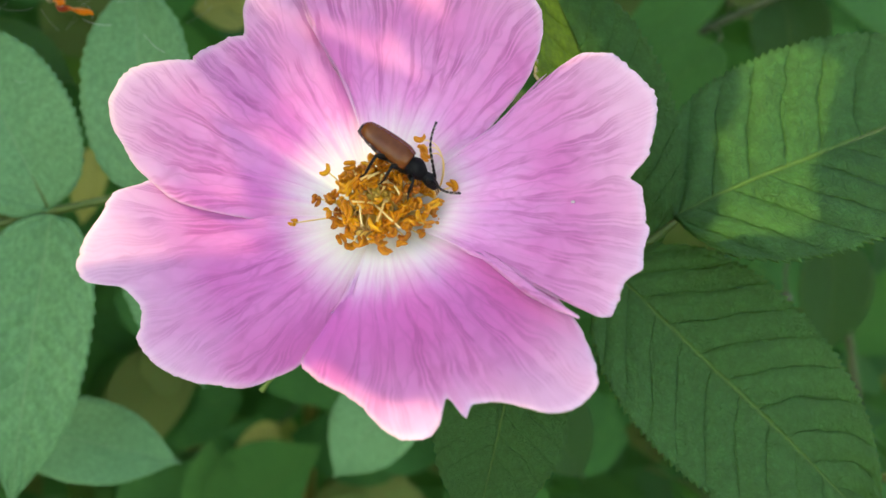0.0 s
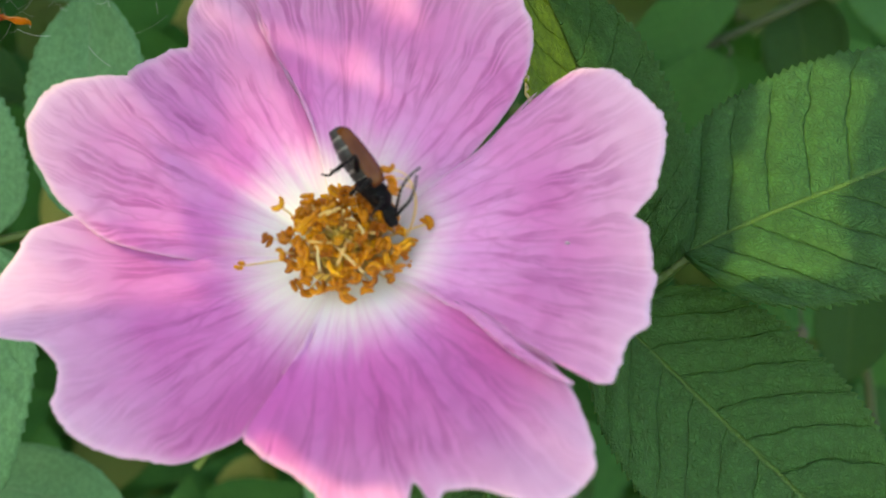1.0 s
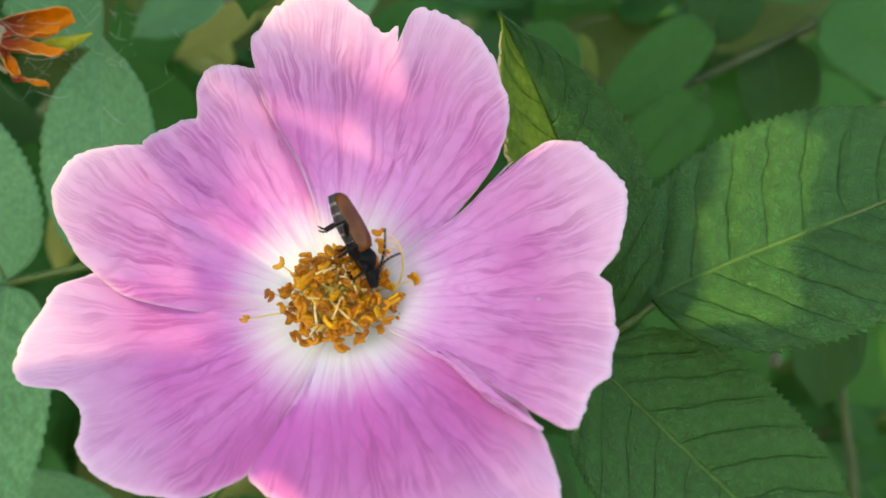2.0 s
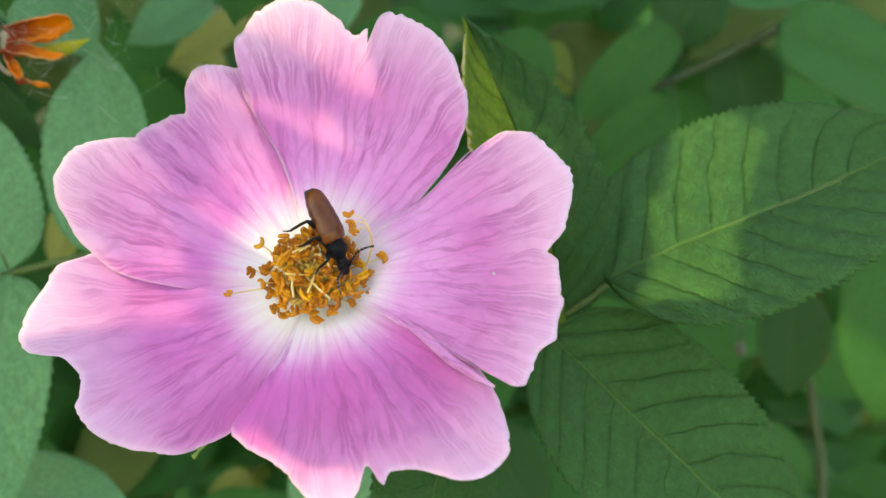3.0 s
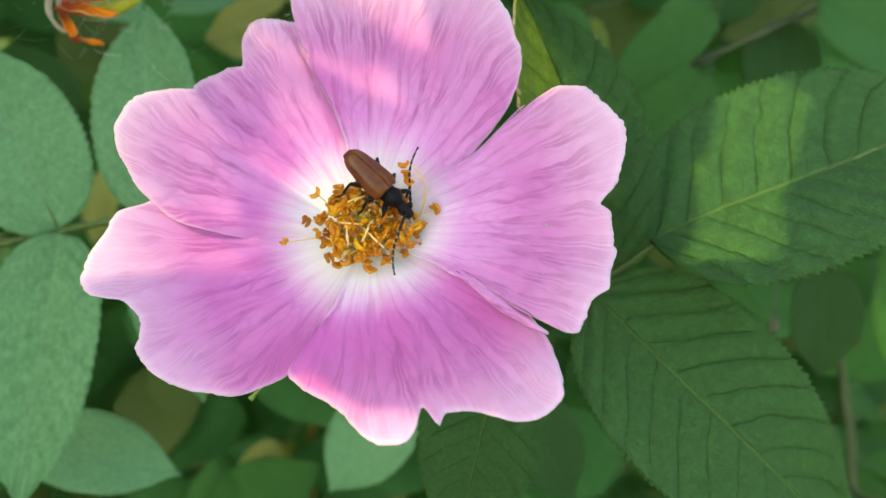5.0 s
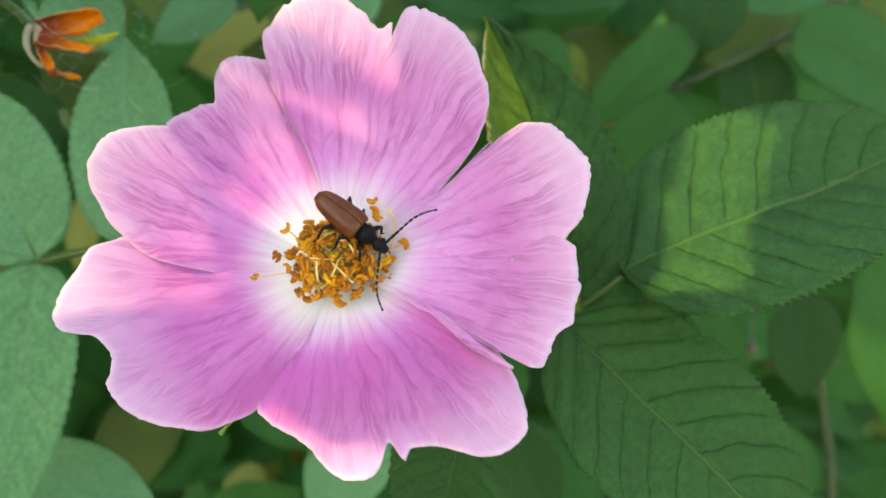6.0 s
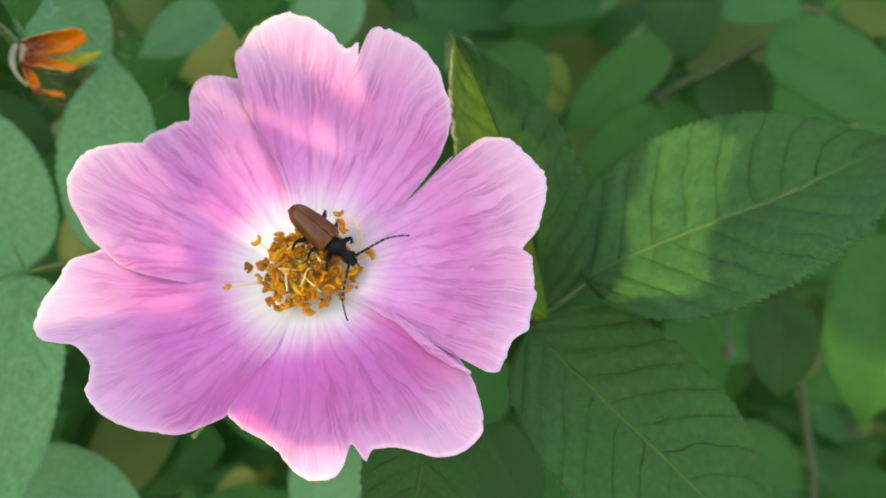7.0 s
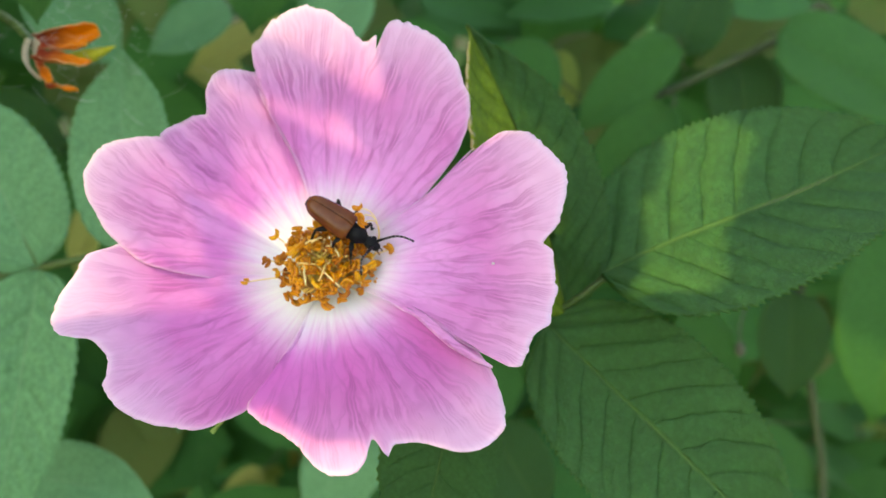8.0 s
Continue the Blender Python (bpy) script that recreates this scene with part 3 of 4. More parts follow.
for foot, tip, half, material, label, stalk in (
    ((55, 195, 55.2), (33, 193, 35.6), 6.2, LEAF_BRIGHT, "smooth green leaf on a thin stem in the shrub", (58, 200, 48)),
    ((74.8, 190, 55), (107, 190, 39), 10.2, LEAF_BRIGHT, "broad fresh green leaf in the shrub", (72, 200, 54)),
    ((70, 203, 54), (74, 205, 32), 9.2, LEAF, "rounded dark green leaf under a thin stem", (69, 201, 53)),
    ((53, 190, 39.8), (34.6, 192, 22.5), 6.6, LEAF_BRIGHT, "rounded green leaf under a thin stem", (54, 200, 46)),
    ((58, 205, 54), (67, 205, 77), 8.0, LEAF, "dark green leaf above a thin stem", (60, 200, 49)),
    ((98, 185, 14), (91.5, 185, -25), 11.2, LEAF_BRIGHT, "broad bright green leaf in the shrub", (110, 200, 30)),
    ((85.4, 215, 1.5), (85, 214, -22.5), 8.6, LEAF, "rounded blue-green leaf in the shrub", (96, 228, -2)),
    ((78, 230, -31), (97, 228, -45), 7.0, LEAF_BRIGHT, "bright green leaf low in the shrub", (96, 231, -30)),
    ((60, 210, -2), (71, 208, -20), 6.0, LEAF_BRIGHT, "bright green leaf behind the rose leaf", (94, 230, 6)),
    ((-6, 165, -22), (-18, 160, -37), 7.4, LEAF_TEAL, "blue-green leaf beside a stem", (-16, 166, -18)),
    ((20, 200, 56), (28, 198, 39), 8.0, LEAF_BRIGHT, "fresh green leaf in the shrub", (40, 200, 40)),
    ((-22, 190, 52), (-9, 190, 68), 7.4, LEAF_TEAL, "pale green leaf in the shrub", (-30, 200, 44)),
    ((15, 180, -24), (26, 178, -42), 7.4, LEAF, "dark green leaf low in the shrub", (-2, 182, -22)),
):
    single_leaf(foot, tip, half, (random.uniform(-0.2, 0.2), -1, random.uniform(0.1, 0.5)), material, label, stalk, seed=random.random() * 50, along=30, across=6, tooth=0.02, pleat=0.006)
for foot, tip, half, material, label, stalk in (
    ((-71, 172, 62), (-55, 172, 45), 8.0, LEAF_TEAL, "pale blue-green leaf behind the withered flower", (-60, 180, 70)),
    ((-36, 180, 58), (-52, 178, 49), 6.0, LEAF_TEAL, "blue-green leaf high in the shrub", (-30, 190, 66)),
    ((-84, 176, 38), (-66, 175, 30), 6.0, LEAF, "green leaf behind the withered flower", (-90, 190, 44)),
    ((33, 220, 59), (35.4, 221, 44), 3.8, LEAF_OLIVE, "yellowish green leaf behind the folded leaflet", (42, 230, 66)),
    ((-20, 282, -34), (-40, 280, -52), 7.5, LEAF_BRIGHT, "bright green leaf behind a yellow-green cane", (-34, 290, -24)),
    ((-64, 300, -44), (-84, 296, -60), 8.0, LEAF_OLIVE, "olive green leaf low in the shrub", (-50, 306, -30)),
    ((-45, 292, -50), (-62, 288, -64), 7.0, LEAF_OLIVE, "pale olive leaf low in the shrub", (-35, 300, -30)),
    ((-60, 300, -66), (-70, 298, -76), 3.6, LEAF_YELLOW, "yellow withered leaf low in the shrub", (-38, 290, -50)),
    ((-46, 300, -72), (-57, 298, -79), 3.2, LEAF_YELLOW, "yellow withered leaf low in the shrub", (-38, 290, -60)),
    ((-86, 286, -34), (-104, 284, -44), 7.0, LEAF_BRIGHT, "bright green leaf low in the shrub", (-80, 300, -20)),
    ((-38, 290, -24), (-52, 286, -40), 5.0, LEAF_OLIVE, "olive green leaf beside a stem", (-36, 290, -10)),
    ((-36, 214, 63), (-55, 215, 53), 4.6, LEAF_STRAW, "pale beige-green leaf high in the shrub", (-24, 225, 70)),
    ((-24, 214, 58), (-38, 215, 66), 4.2, LEAF_OLIVE, "olive leaf high in the shrub", (-20, 225, 50)),
    ((-62, 160, 20), (-78, 158, 27), 3.4, LEAF_OLIVE, "pale olive leaf behind the withered flower", (-70, 165, 10)),
) + tuple((foot, tip, half, LEAF_STRAW, label, stalk) for foot, tip, half, label, stalk in (
    # distant sunlit blotches: their brightness is put into the pale leaf colour
    ((-82, 234, 24), (-86, 232, 6), 4.6, "straw-coloured dry leaf in the shrub, paled as if sunlit", (-84, 250, 40)),
    ((-42, 250, -45), (-54, 248, -56), 4.4, "yellowed dry leaf low in the shrub, paled as if sunlit", (-30, 260, -30)),
    ((-52, 262, 60), (-70, 260, 72), 6.0, "yellowish leaf high in the shrub, paled as if sunlit", (-40, 262, 50)),
)):
    single_leaf(foot, tip, half, (-0.1, -1, 0.3), material, label, stalk, seed=random.random() * 50, along=30, across=6, tooth=0.02, pleat=0.006)


def build_bud():
    """A small dry bud on a thread of a stalk."""
    o = Vector((66.3, 190, -9.8))
    bud = thing("dry_bud", o, "small pale dry bud on a thin stalk", "bud")
    part("cap", egg((0, 0, 0), (1.1, 1.0, 1.7)), BUD, bud)
    part("stalk", tube(bezier((0, 0, 1.8), (2, 10, 8), (14, 30, 16), (27.7, 40, 15.8), 10), 0.3, 6), STEM_BROWN, bud)


build_bud()


stem("rose_bush", (FOOT @ Vector((-0.03, 0.25, -0.02)) / MM, (-40, 300, -260), (-37, 272, -98), (-35, 262, -40), (-18, 190, -16), CANE_TOP, (-7, 150, -2)), (2.8, 0.8), CANE, "yellow-green rose cane with the flower and leaves on it")
stem("shrub", (FOOT @ Vector((0.16, 0.42, -0.02)) / MM, (98, 240, -120), (97.5, 230, -47.8), (95.6, 230, -25.8), (94, 230, 6), (110, 200, 30), (90, 201, 62.7), (81.2, 200, 57.7), (46.8, 200, 41.7), (30, 200, 36)), (1.1, 0.7), STEM_BROWN, "thin brown-green shrub stem bending through the leaves")
stem("shrub", (FOOT @ Vector((-0.12, 0.40, -0.02)) / MM, (-92, 190, -130), (-84, 160, -30), (-82, 134, -1.4), (-70, 140, 40), (-50, 150, 72), (-16, 150, 72)), (2.0, 0.9), STEM, "slender green shrub stem rising among blue-green leaves")


# ---- the rose ----
LEAN = radians(22)
HEART = Vector((-6.3, 98, 3.4))
FLOWER_TURN = Matrix(((1, 0, 0), (0, math.sin(LEAN), math.cos(LEAN)), (0, -math.cos(LEAN), math.sin(LEAN)))).transposed()
CUP = [(-40, 8.0), (0, 7.0), (30, 8.4), (70, 10.0), (110, 8.6), (150, 7.0), (190, 5.6), (225, 5.2), (260, 8.6), (290, 9.6), (320, 8.0), (360, 7.0), (390, 8.4)]


def cup(angle, r):
    """Height of the petals over the flower's heart."""
    return blend(CUP, angle % 360) * (max(r, 0.0) / 24) ** 1.5


def petal(middle, rim, layer, seed, curl_low=0.0, curl_high=0.0, floor=0.80):
    """A petal: rim is its outline as (angle, reach) round the heart. It narrows to its foot, lies in the cup and waves a little."""

    def waist(r):
        return max(floor, 1 - 0.75 * max(0.0, 1 - r / 19.0) ** 1.5)

    spread = sorted((middle + (a - middle) / waist(r), r) for a, r in rim)
    low, high = spread[0][0], spread[-1][0]
    across, along = 150, 40
    rows = []
    for i in range(along + 1):
        s = (i / along) ** 0.85
        row = []
        for j in range(across + 1):
            f = j / across
            p = low + (high - low) * f
            reach = blend(spread, p) * (1 + 0.010 * noise.noise((p * 0.25, seed, 3.3)) + 0.009 * noise.noise((p * 0.8, seed, 8.1)))
            r = max(0.8, s * reach)
            a = middle + (p - middle) * waist(r)
            h = cup(a, r) + layer * min(1.0, r / 8)
            h += (r / 24) * 0.9 * noise.noise((p * 0.045, r * 0.08, seed * 7.7)) + (r / 24) ** 2 * 0.35 * noise.noise((p * 0.16, r * 0.12, seed * 3.1))
            edge = max(0.0, (s - 0.86) / 0.14)
            h -= 0.55 * edge * edge * (0.4 + noise.noise((p * 0.07, 1.7, seed)))
            h -= curl_low * max(0.0, 1 - f / 0.16) ** 2 * min(1.0, r / 8) + curl_high * max(0.0, 1 - (1 - f) / 0.16) ** 2 * min(1.0, r / 8)
            row.append((Vector((r * math.cos(radians(a)), r * math.sin(radians(a)), h)), (radians(a - middle), r / 10)))
        rows.append(row)
    rim = [max(i / along, 1 - 3.0 * min(j, across - j) / across if i > along * 0.3 else 0.0) for i in range(along + 1) for j in range(across + 1)]
    return (*grid(rows), rim)


def anther_mesh(bend, seed):
    """Two curled pollen sacks side by side with a groove between them."""
    sacks = []
    for side in (-1, 1):
        pts = []
        for i in range(9):
            t = i / 8
            a = bend * (t - 0.5) + 0.15 * side
            size = 1.45 / max(bend, 0.9)
            pts.append(Vector((size * math.sin(a), side * (0.19 + 0.04 * math.sin(4 * t + seed)), size * (1 - math.cos(a)))))
        sacks.append(tube(pts, [0.08, 0.16, 0.21, 0.22, 0.20, 0.22, 0.21, 0.16, 0.08], 8))
    return join(*sacks)


def build_rose():
    rose = thing("rose_flower", HEART, "open pink wild rose with white heart and orange stamens", "flower", turn=FLOWER_TURN)
    top = [(104.2, 10.0), (108.4, 13.9), (111.0, 17.4), (112.0, 20.8), (110.6, 23.2), (107.5, 24.8), (102.3, 26.2), (95.9, 26.6), (89.9, 26.0), (84.8, 24.9), (79.9, 23.4), (75.7, 22.7), (76.1, 24.1), (74.1, 25.4), (69.9, 26.1), (64.9, 25.8), (59.7, 25.4), (54.5, 24.7), (49.5, 23.5), (44.5, 22.3), (40.8, 20.6), (37.6, 18.5), (35.6, 16.6), (33.6, 13.9), (30.0, 11.5)]
    upper = [(92, 9.5), (96, 17), (104, 21.4), (111.9, 22.4), (116.7, 23.7), (121.1, 24.1), (125.0, 23.4), (128.9, 21.4), (132.6, 21.9), (138.3, 22.5), (142.9, 22.8), (144.0, 22.6), (147.8, 24.1), (153.4, 25.8), (159.8, 26.4), (164.6, 26.1), (169.3, 24.8), (174.0, 23.0), (177.1, 21.4), (181.4, 19.3), (184.2, 16.5), (186.0, 13.8), (186.8, 11.5)]
    lower = [(164, 9), (168, 17), (176.9, 22.0), (180.5, 24.4), (185.9, 26.0), (192.4, 27.5), (196.1, 28.1), (199.4, 27.7), (201.6, 26.4), (203.1, 25.0), (206.5, 24.1), (209.9, 23.9), (212.4, 24.5), (215.2, 25.4), (218.9, 25.6), (224.5, 25.0), (231.0, 23.7), (237.4, 22.4), (241.8, 21.1), (245.8, 19.3), (248.9, 17.9), (252, 15.5), (257, 11), (258.5, 8)]
    bottom = [(258.4, 8.7), (255.4, 9.9), (252.1, 12.5), (251.7, 15.4), (250.2, 17.6), (253.9, 18.9), (260.2, 19.7), (267.4, 21.0), (271.7, 22.8), (275.2, 24.4), (278.8, 25.0), (282.3, 25.1), (285.0, 23.8), (287.4, 22.0), (288.7, 22.9), (289.2, 24.3), (291.7, 23.4), (295.2, 23.9), (299.1, 25.2), (303.0, 27.2), (307.1, 27.9), (311.3, 27.8), (314.7, 26.9), (317.8, 25.2), (321.9, 22.8), (328, 18), (332, 11)]
    right = [(390.6, 11.9), (391.8, 15.0), (392.7, 17.4), (393.8, 19.6), (392.5, 22.0), (390.2, 23.5), (385.8, 24.8), (380.1, 25.6), (375.5, 26.4), (371.5, 26.3), (366.1, 25.5), (361.8, 24.5), (358.6, 23.4), (356.5, 24.1), (351.6, 24.4), (345.8, 25.1), (340.7, 25.0), (337.3, 25.4), (332.8, 24.4), (328.4, 24.7), (324.0, 24.1), (321.4, 22.9), (323.5, 20.3), (324.1, 17.4), (323.7, 13.9), (324.4, 10.8)]
    for tone, sheet in zip((0.50, 0.32, 0.70, 0.25, 0.05), (petal(210, lower, 0.0, 3), petal(145, upper, 1.0, 2, curl_high=1.4), petal(288, bottom, 1.6, 4, curl_low=-0.5, floor=0.76), petal(72, top, 2.2, 1), petal(360, right, 3.0, 5, floor=0.84))):
        ob = part("petal", sheet[:3], PETAL, rose, thick=0.1)
        ob.data.attributes.new("rim", "FLOAT", "POINT").data.foreach_set("value", sheet[3])
        ob.data.attributes.new("tone", "FLOAT", "POINT").data.foreach_set("value", [tone] * len(sheet[3]))
    # receptacle, pedicel and sepals behind the petals
    part("disc", egg((0, 0, -0.4), (4.2, 4.2, 1.2), around=20, along=10), PISTIL, rose, "pale yellow disc round the pistil")
    part("receptacle", egg((0, 0, -3.2), (3.0, 3.0, 4.0), around=16, along=12), SEPAL, rose, "green swollen base")
    end = FLOWER_TURN.transposed() @ (Vector(CANE_TOP) - HEART)
    part("pedicel", tube(bezier((0, 0, -5), (0, 0, -20), end + Vector((0, 6, 10)), end, 14), 0.75, 8), STEM, rose, "green flower stalk")
    for angle, reach, dip in ((243.5, 21.5, 1.2), (315, 17, -1.0), (30, 16, -1.0), (100, 17, -1.0), (172, 16, -1.0)):
        rows = []
        for i in range(15):
            t = i / 14
            w = 1.7 * (1 - t) ** 0.7 * (0.35 + 1.4 * t if t < 0.45 else 1.0)
            rows.append([(Vector((1.5 + t * (reach - 1.5), s * w, cup(angle, t * reach) - 1.6 - 0.6 * (1 - s * s) + dip * t)), (t, s)) for s in (-1, -0.5, 0, 0.5, 1)])
        part("sepal", shaped(grid(rows), Matrix.Rotation(radians(angle), 4, "Z")), SEPAL, rose, "", None, 0.25)
    # specks lying on the petal
    part("pollen_speck", egg((18.2, -2.1, cup(353, 18.3) + 3.0), (0.22, 0.16, 0.10), around=7, along=5), WEB, rose, "pale pollen speck")
    part("fleck", egg((8.4, -1.9, cup(347, 8.6) + 2.85), (0.42, 0.10, 0.07), around=6, along=5), PALP, rose, "brown fleck")
    # pistil: a mound of pale styles
    bumps = [egg((0, -0.4, 3.0), (1.6, 1.6, 2.6), around=14, along=10)]
    for k in range(28):
        a, r = k * 2.4, 0.32 * math.sqrt(k)
        bumps.append(egg((r * math.cos(a), r * math.sin(a) - 0.5, 5.7 - 0.30 * r * r), (0.26, 0.26, 0.36), around=7, along=5))
    part("pistil", join(*bumps), PISTIL, rose, "mound of pale yellow styles")
    for k in range(7):
        a, r = k * 2.4 + 0.5, 0.5 + 0.34 * k
        tip = Vector((r * 1.25 * math.cos(a) + 0.3, r * 1.1 * math.sin(a) - 0.7, 7.3 - 0.12 * r * r))
        part("style", tube(bezier((0.4 * math.cos(a), 0.4 * math.sin(a) - 0.5, 3.5), (r * 0.3 * math.cos(a + 2), r * 0.3 * math.sin(a + 2), 5.0), tip + Vector((0, 0, -0.6)), tip, 8), [0.11] * 8 + [0.16], 6), FILAMENT, rose)
    for k, (angle, r, swing) in enumerate(((205, 2.6, 0.9), (246, 3.6, -0.7), (268, 3.0, 0.6), (301, 3.9, -0.5), (338, 2.2, 1.1), (90, 1.6, 0.8), (150, 1.9, -0.9))):
        a = radians(angle)
        foot = Vector((0.9 * math.cos(a + 1.5 * swing), 0.9 * math.sin(a + 1.5 * swing) - 0.5, 5.4))
        tip = Vector((r * math.cos(a) + 0.3, r * math.sin(a) - 0.6, 7.7 - 0.12 * r * r))
        part("style", tube(bezier(foot, foot + Vector((0.7 * math.cos(a + swing), 0.7 * math.sin(a + swing), 2.2)), tip + Vector((-0.8 * math.cos(a - swing), -0.8 * math.sin(a - swing), 0.6)), tip, 10), [0.11] * 10 + [0.15], 6), FILAMENT, rose)
    # stamens
    kinds = [mesh("anther", anther_mesh(b, s), ANTHER if s < 4 else ANTHER_OLD) for s, b in enumerate((2.2, 3.0, 3.8, 1.5, 2.6, 3.4))]
    rnd = random.Random(11)
    heads = []
    for k in range(150):
        a = k * 2.39996 + rnd.uniform(-0.25, 0.25)
        r = 0.9 + 4.3 * ((k + 0.5) / 150) ** 0.66 + rnd.uniform(-0.5, 0.5)
        h = 7.2 - 0.095 * r * r + rnd.uniform(-1.6, 0.4)
        heads.append((r * math.cos(a) + 0.5, r * math.sin(a) * 0.9 - 0.5, h))
    heads += [(-7.6, -3.1, 5.2), (-3.3, -4.3, 4.2), (-1.5, -4.9, 4.0), (-5.5, -0.9, 5.8), (7.4, 1.0, 4.6), (4.8, -3.2, 5.0), (-4.6, 1.5, 6.6)]
    heads += [(4.2, 3.4, 9.3), (4.5, 2.5, 9.4), (4.7, 1.7, 9.2)]
    for k, head in enumerate(heads):
        head = Vector(head)
        a = math.atan2(head.y + 0.6, head.x)
        foot = Vector((2.0 * math.cos(a), 2.0 * math.sin(a) - 0.3, 0.9))
        tall = k >= len(heads) - 3
        rise = Vector((math.cos(a) * 0.5, math.sin(a) * 0.5, 1)) * (head.z * 0.5)
        if tall:
            foot = Vector((3.2, -0.6, 1.2))
            rod = bezier(foot, (6.6, -1.6, 5.0), (7.6, 3.4, 10.2), head, 14)
        else:
            rod = bezier(foot, foot + rise, head - Vector((math.cos(a) * 1.0, math.sin(a) * 1.0, 0.6)), head, 8)
        stamen = part("stamen", tube(rod, 0.06 if tall else 0.08, 5), FILAMENT, rose)
        spin = Euler((rnd.uniform(-1.3, 1.3), rnd.uniform(-0.9, 1.3), a + math.pi / 2 + rnd.uniform(-0.9, 0.9))).to_matrix()
        part("anther", kinds[rnd.choice((0, 1, 2, 3, 4, 5, 5))] if not tall else kinds[1], None, stamen, "", Matrix.Translation(head * MM) @ spin.to_4x4() @ Matrix.Scale(rnd.uniform(0.85, 1.15), 4))


build_rose()


# ---- the withered flower with cobweb ----
def build_withered():
    o = Vector((-49.0, 120, 33))
    dead = thing("withered_flower", o, "withered orange rose petals hanging in an old bloom", "flower")

    def rolled(a, b, half, roll, seed, name="withered_petal"):
        a, b = Vector(a), Vector(b)
        rows = []
        for i in range(25):
            t = i / 24
            row = []
            for j in range(13):
                s = j / 6 - 1
                w = half * (0.45 + 1.1 * t - 0.75 * t ** 3) * (1 + 0.12 * noise.noise((t * 4, s, seed)))
                ang = s * roll * (0.7 + 0.3 * math.sin(3 * t + seed))
                row.append((Vector((t * (b - a).length, w * math.sin(ang) / max(roll, 0.3), w * (1 - math.cos(ang)) / max(roll, 0.3) + 0.5 * noise.noise((t * 5, s * 2, seed)))), (t, s)))
            rows.append(row)
        part(name, grid(rows), WITHERED, dead, "", place(a - o, axes(b - a, (0, -0.6, -0.8 if seed % 2 else 0.8))), 0.15)

    rolled((-48.6, 120, 35.9), (-39.8, 119, 36.9), 3.1, 1.3, 1)
    rolled((-48.0, 118.5, 32.6), (-40.4, 117.5, 31.6), 3.0, 1.4, 2)
    rolled((-47.6, 118.5, 34.0), (-41.0, 118.0, 34.2), 1.4, 1.3, 4)
    rolled((-46.6, 119, 29.4), (-42.0, 118, 28.4), 0.9, 1.2, 3)
    rolled((-48.6, 120, 33.0), (-46.2, 119, 29.4), 1.0, 1.3, 6)
    part("husk", join(egg((0.4, 0.8, 1.6), (0.8, 0.9, 2.0)), tube(bezier((-0.4, 0, 2.6), (-1.2, -0.5, 1), (-1.0, -0.6, -1.5), (1.6, -0.8, -3.0), 10), [0.5] * 6 + [0.3] * 5, 6)), HUSK, dead, "pale dry husk")
    part("sepal", tube(bezier((3.0, 3.0, 0.6), (6, 3.2, 0.8), (7.5, 3.4, 1.4), (10.0, 3.4, 2.6), 10), [0.5, 0.7, 0.9, 1.0, 1.0, 0.95, 0.85, 0.7, 0.5, 0.3, 0.1], 6), YELLOW_SEPAL, dead, "yellow-green sepal")
    part("pedicel", tube(bezier((-0.2, 1, 2), (-6, 5, 8), (-16, 18, 14), (-24, 22, 12), 12), 0.6, 7), STEM, dead)
    strands = []
    rnd = random.Random(5)
    for k in range(130):
        a = Vector((rnd.gauss(-43, 6.5), rnd.uniform(116, 126), rnd.gauss(36, 5)))
        size = 0.4 + rnd.random()
        b = a + Vector((rnd.uniform(-3, 3), rnd.uniform(-1, 1), rnd.uniform(-2, 2))) * size
        strands.append(tube(bezier(a, a.lerp(b, 0.3) + Vector((0, 0, -0.4)), a.lerp(b, 0.7) + Vector((0, 0, -0.4)), b, 4), 0.010 + 0.022 * rnd.random() ** 3, 3))
    tagged(new("cobweb", mesh("cobweb", join(*strands), WEB)), "torn pale cobweb strands round the withered flower", "cobweb", "", "stuff").matrix_basis = BASE


build_withered()


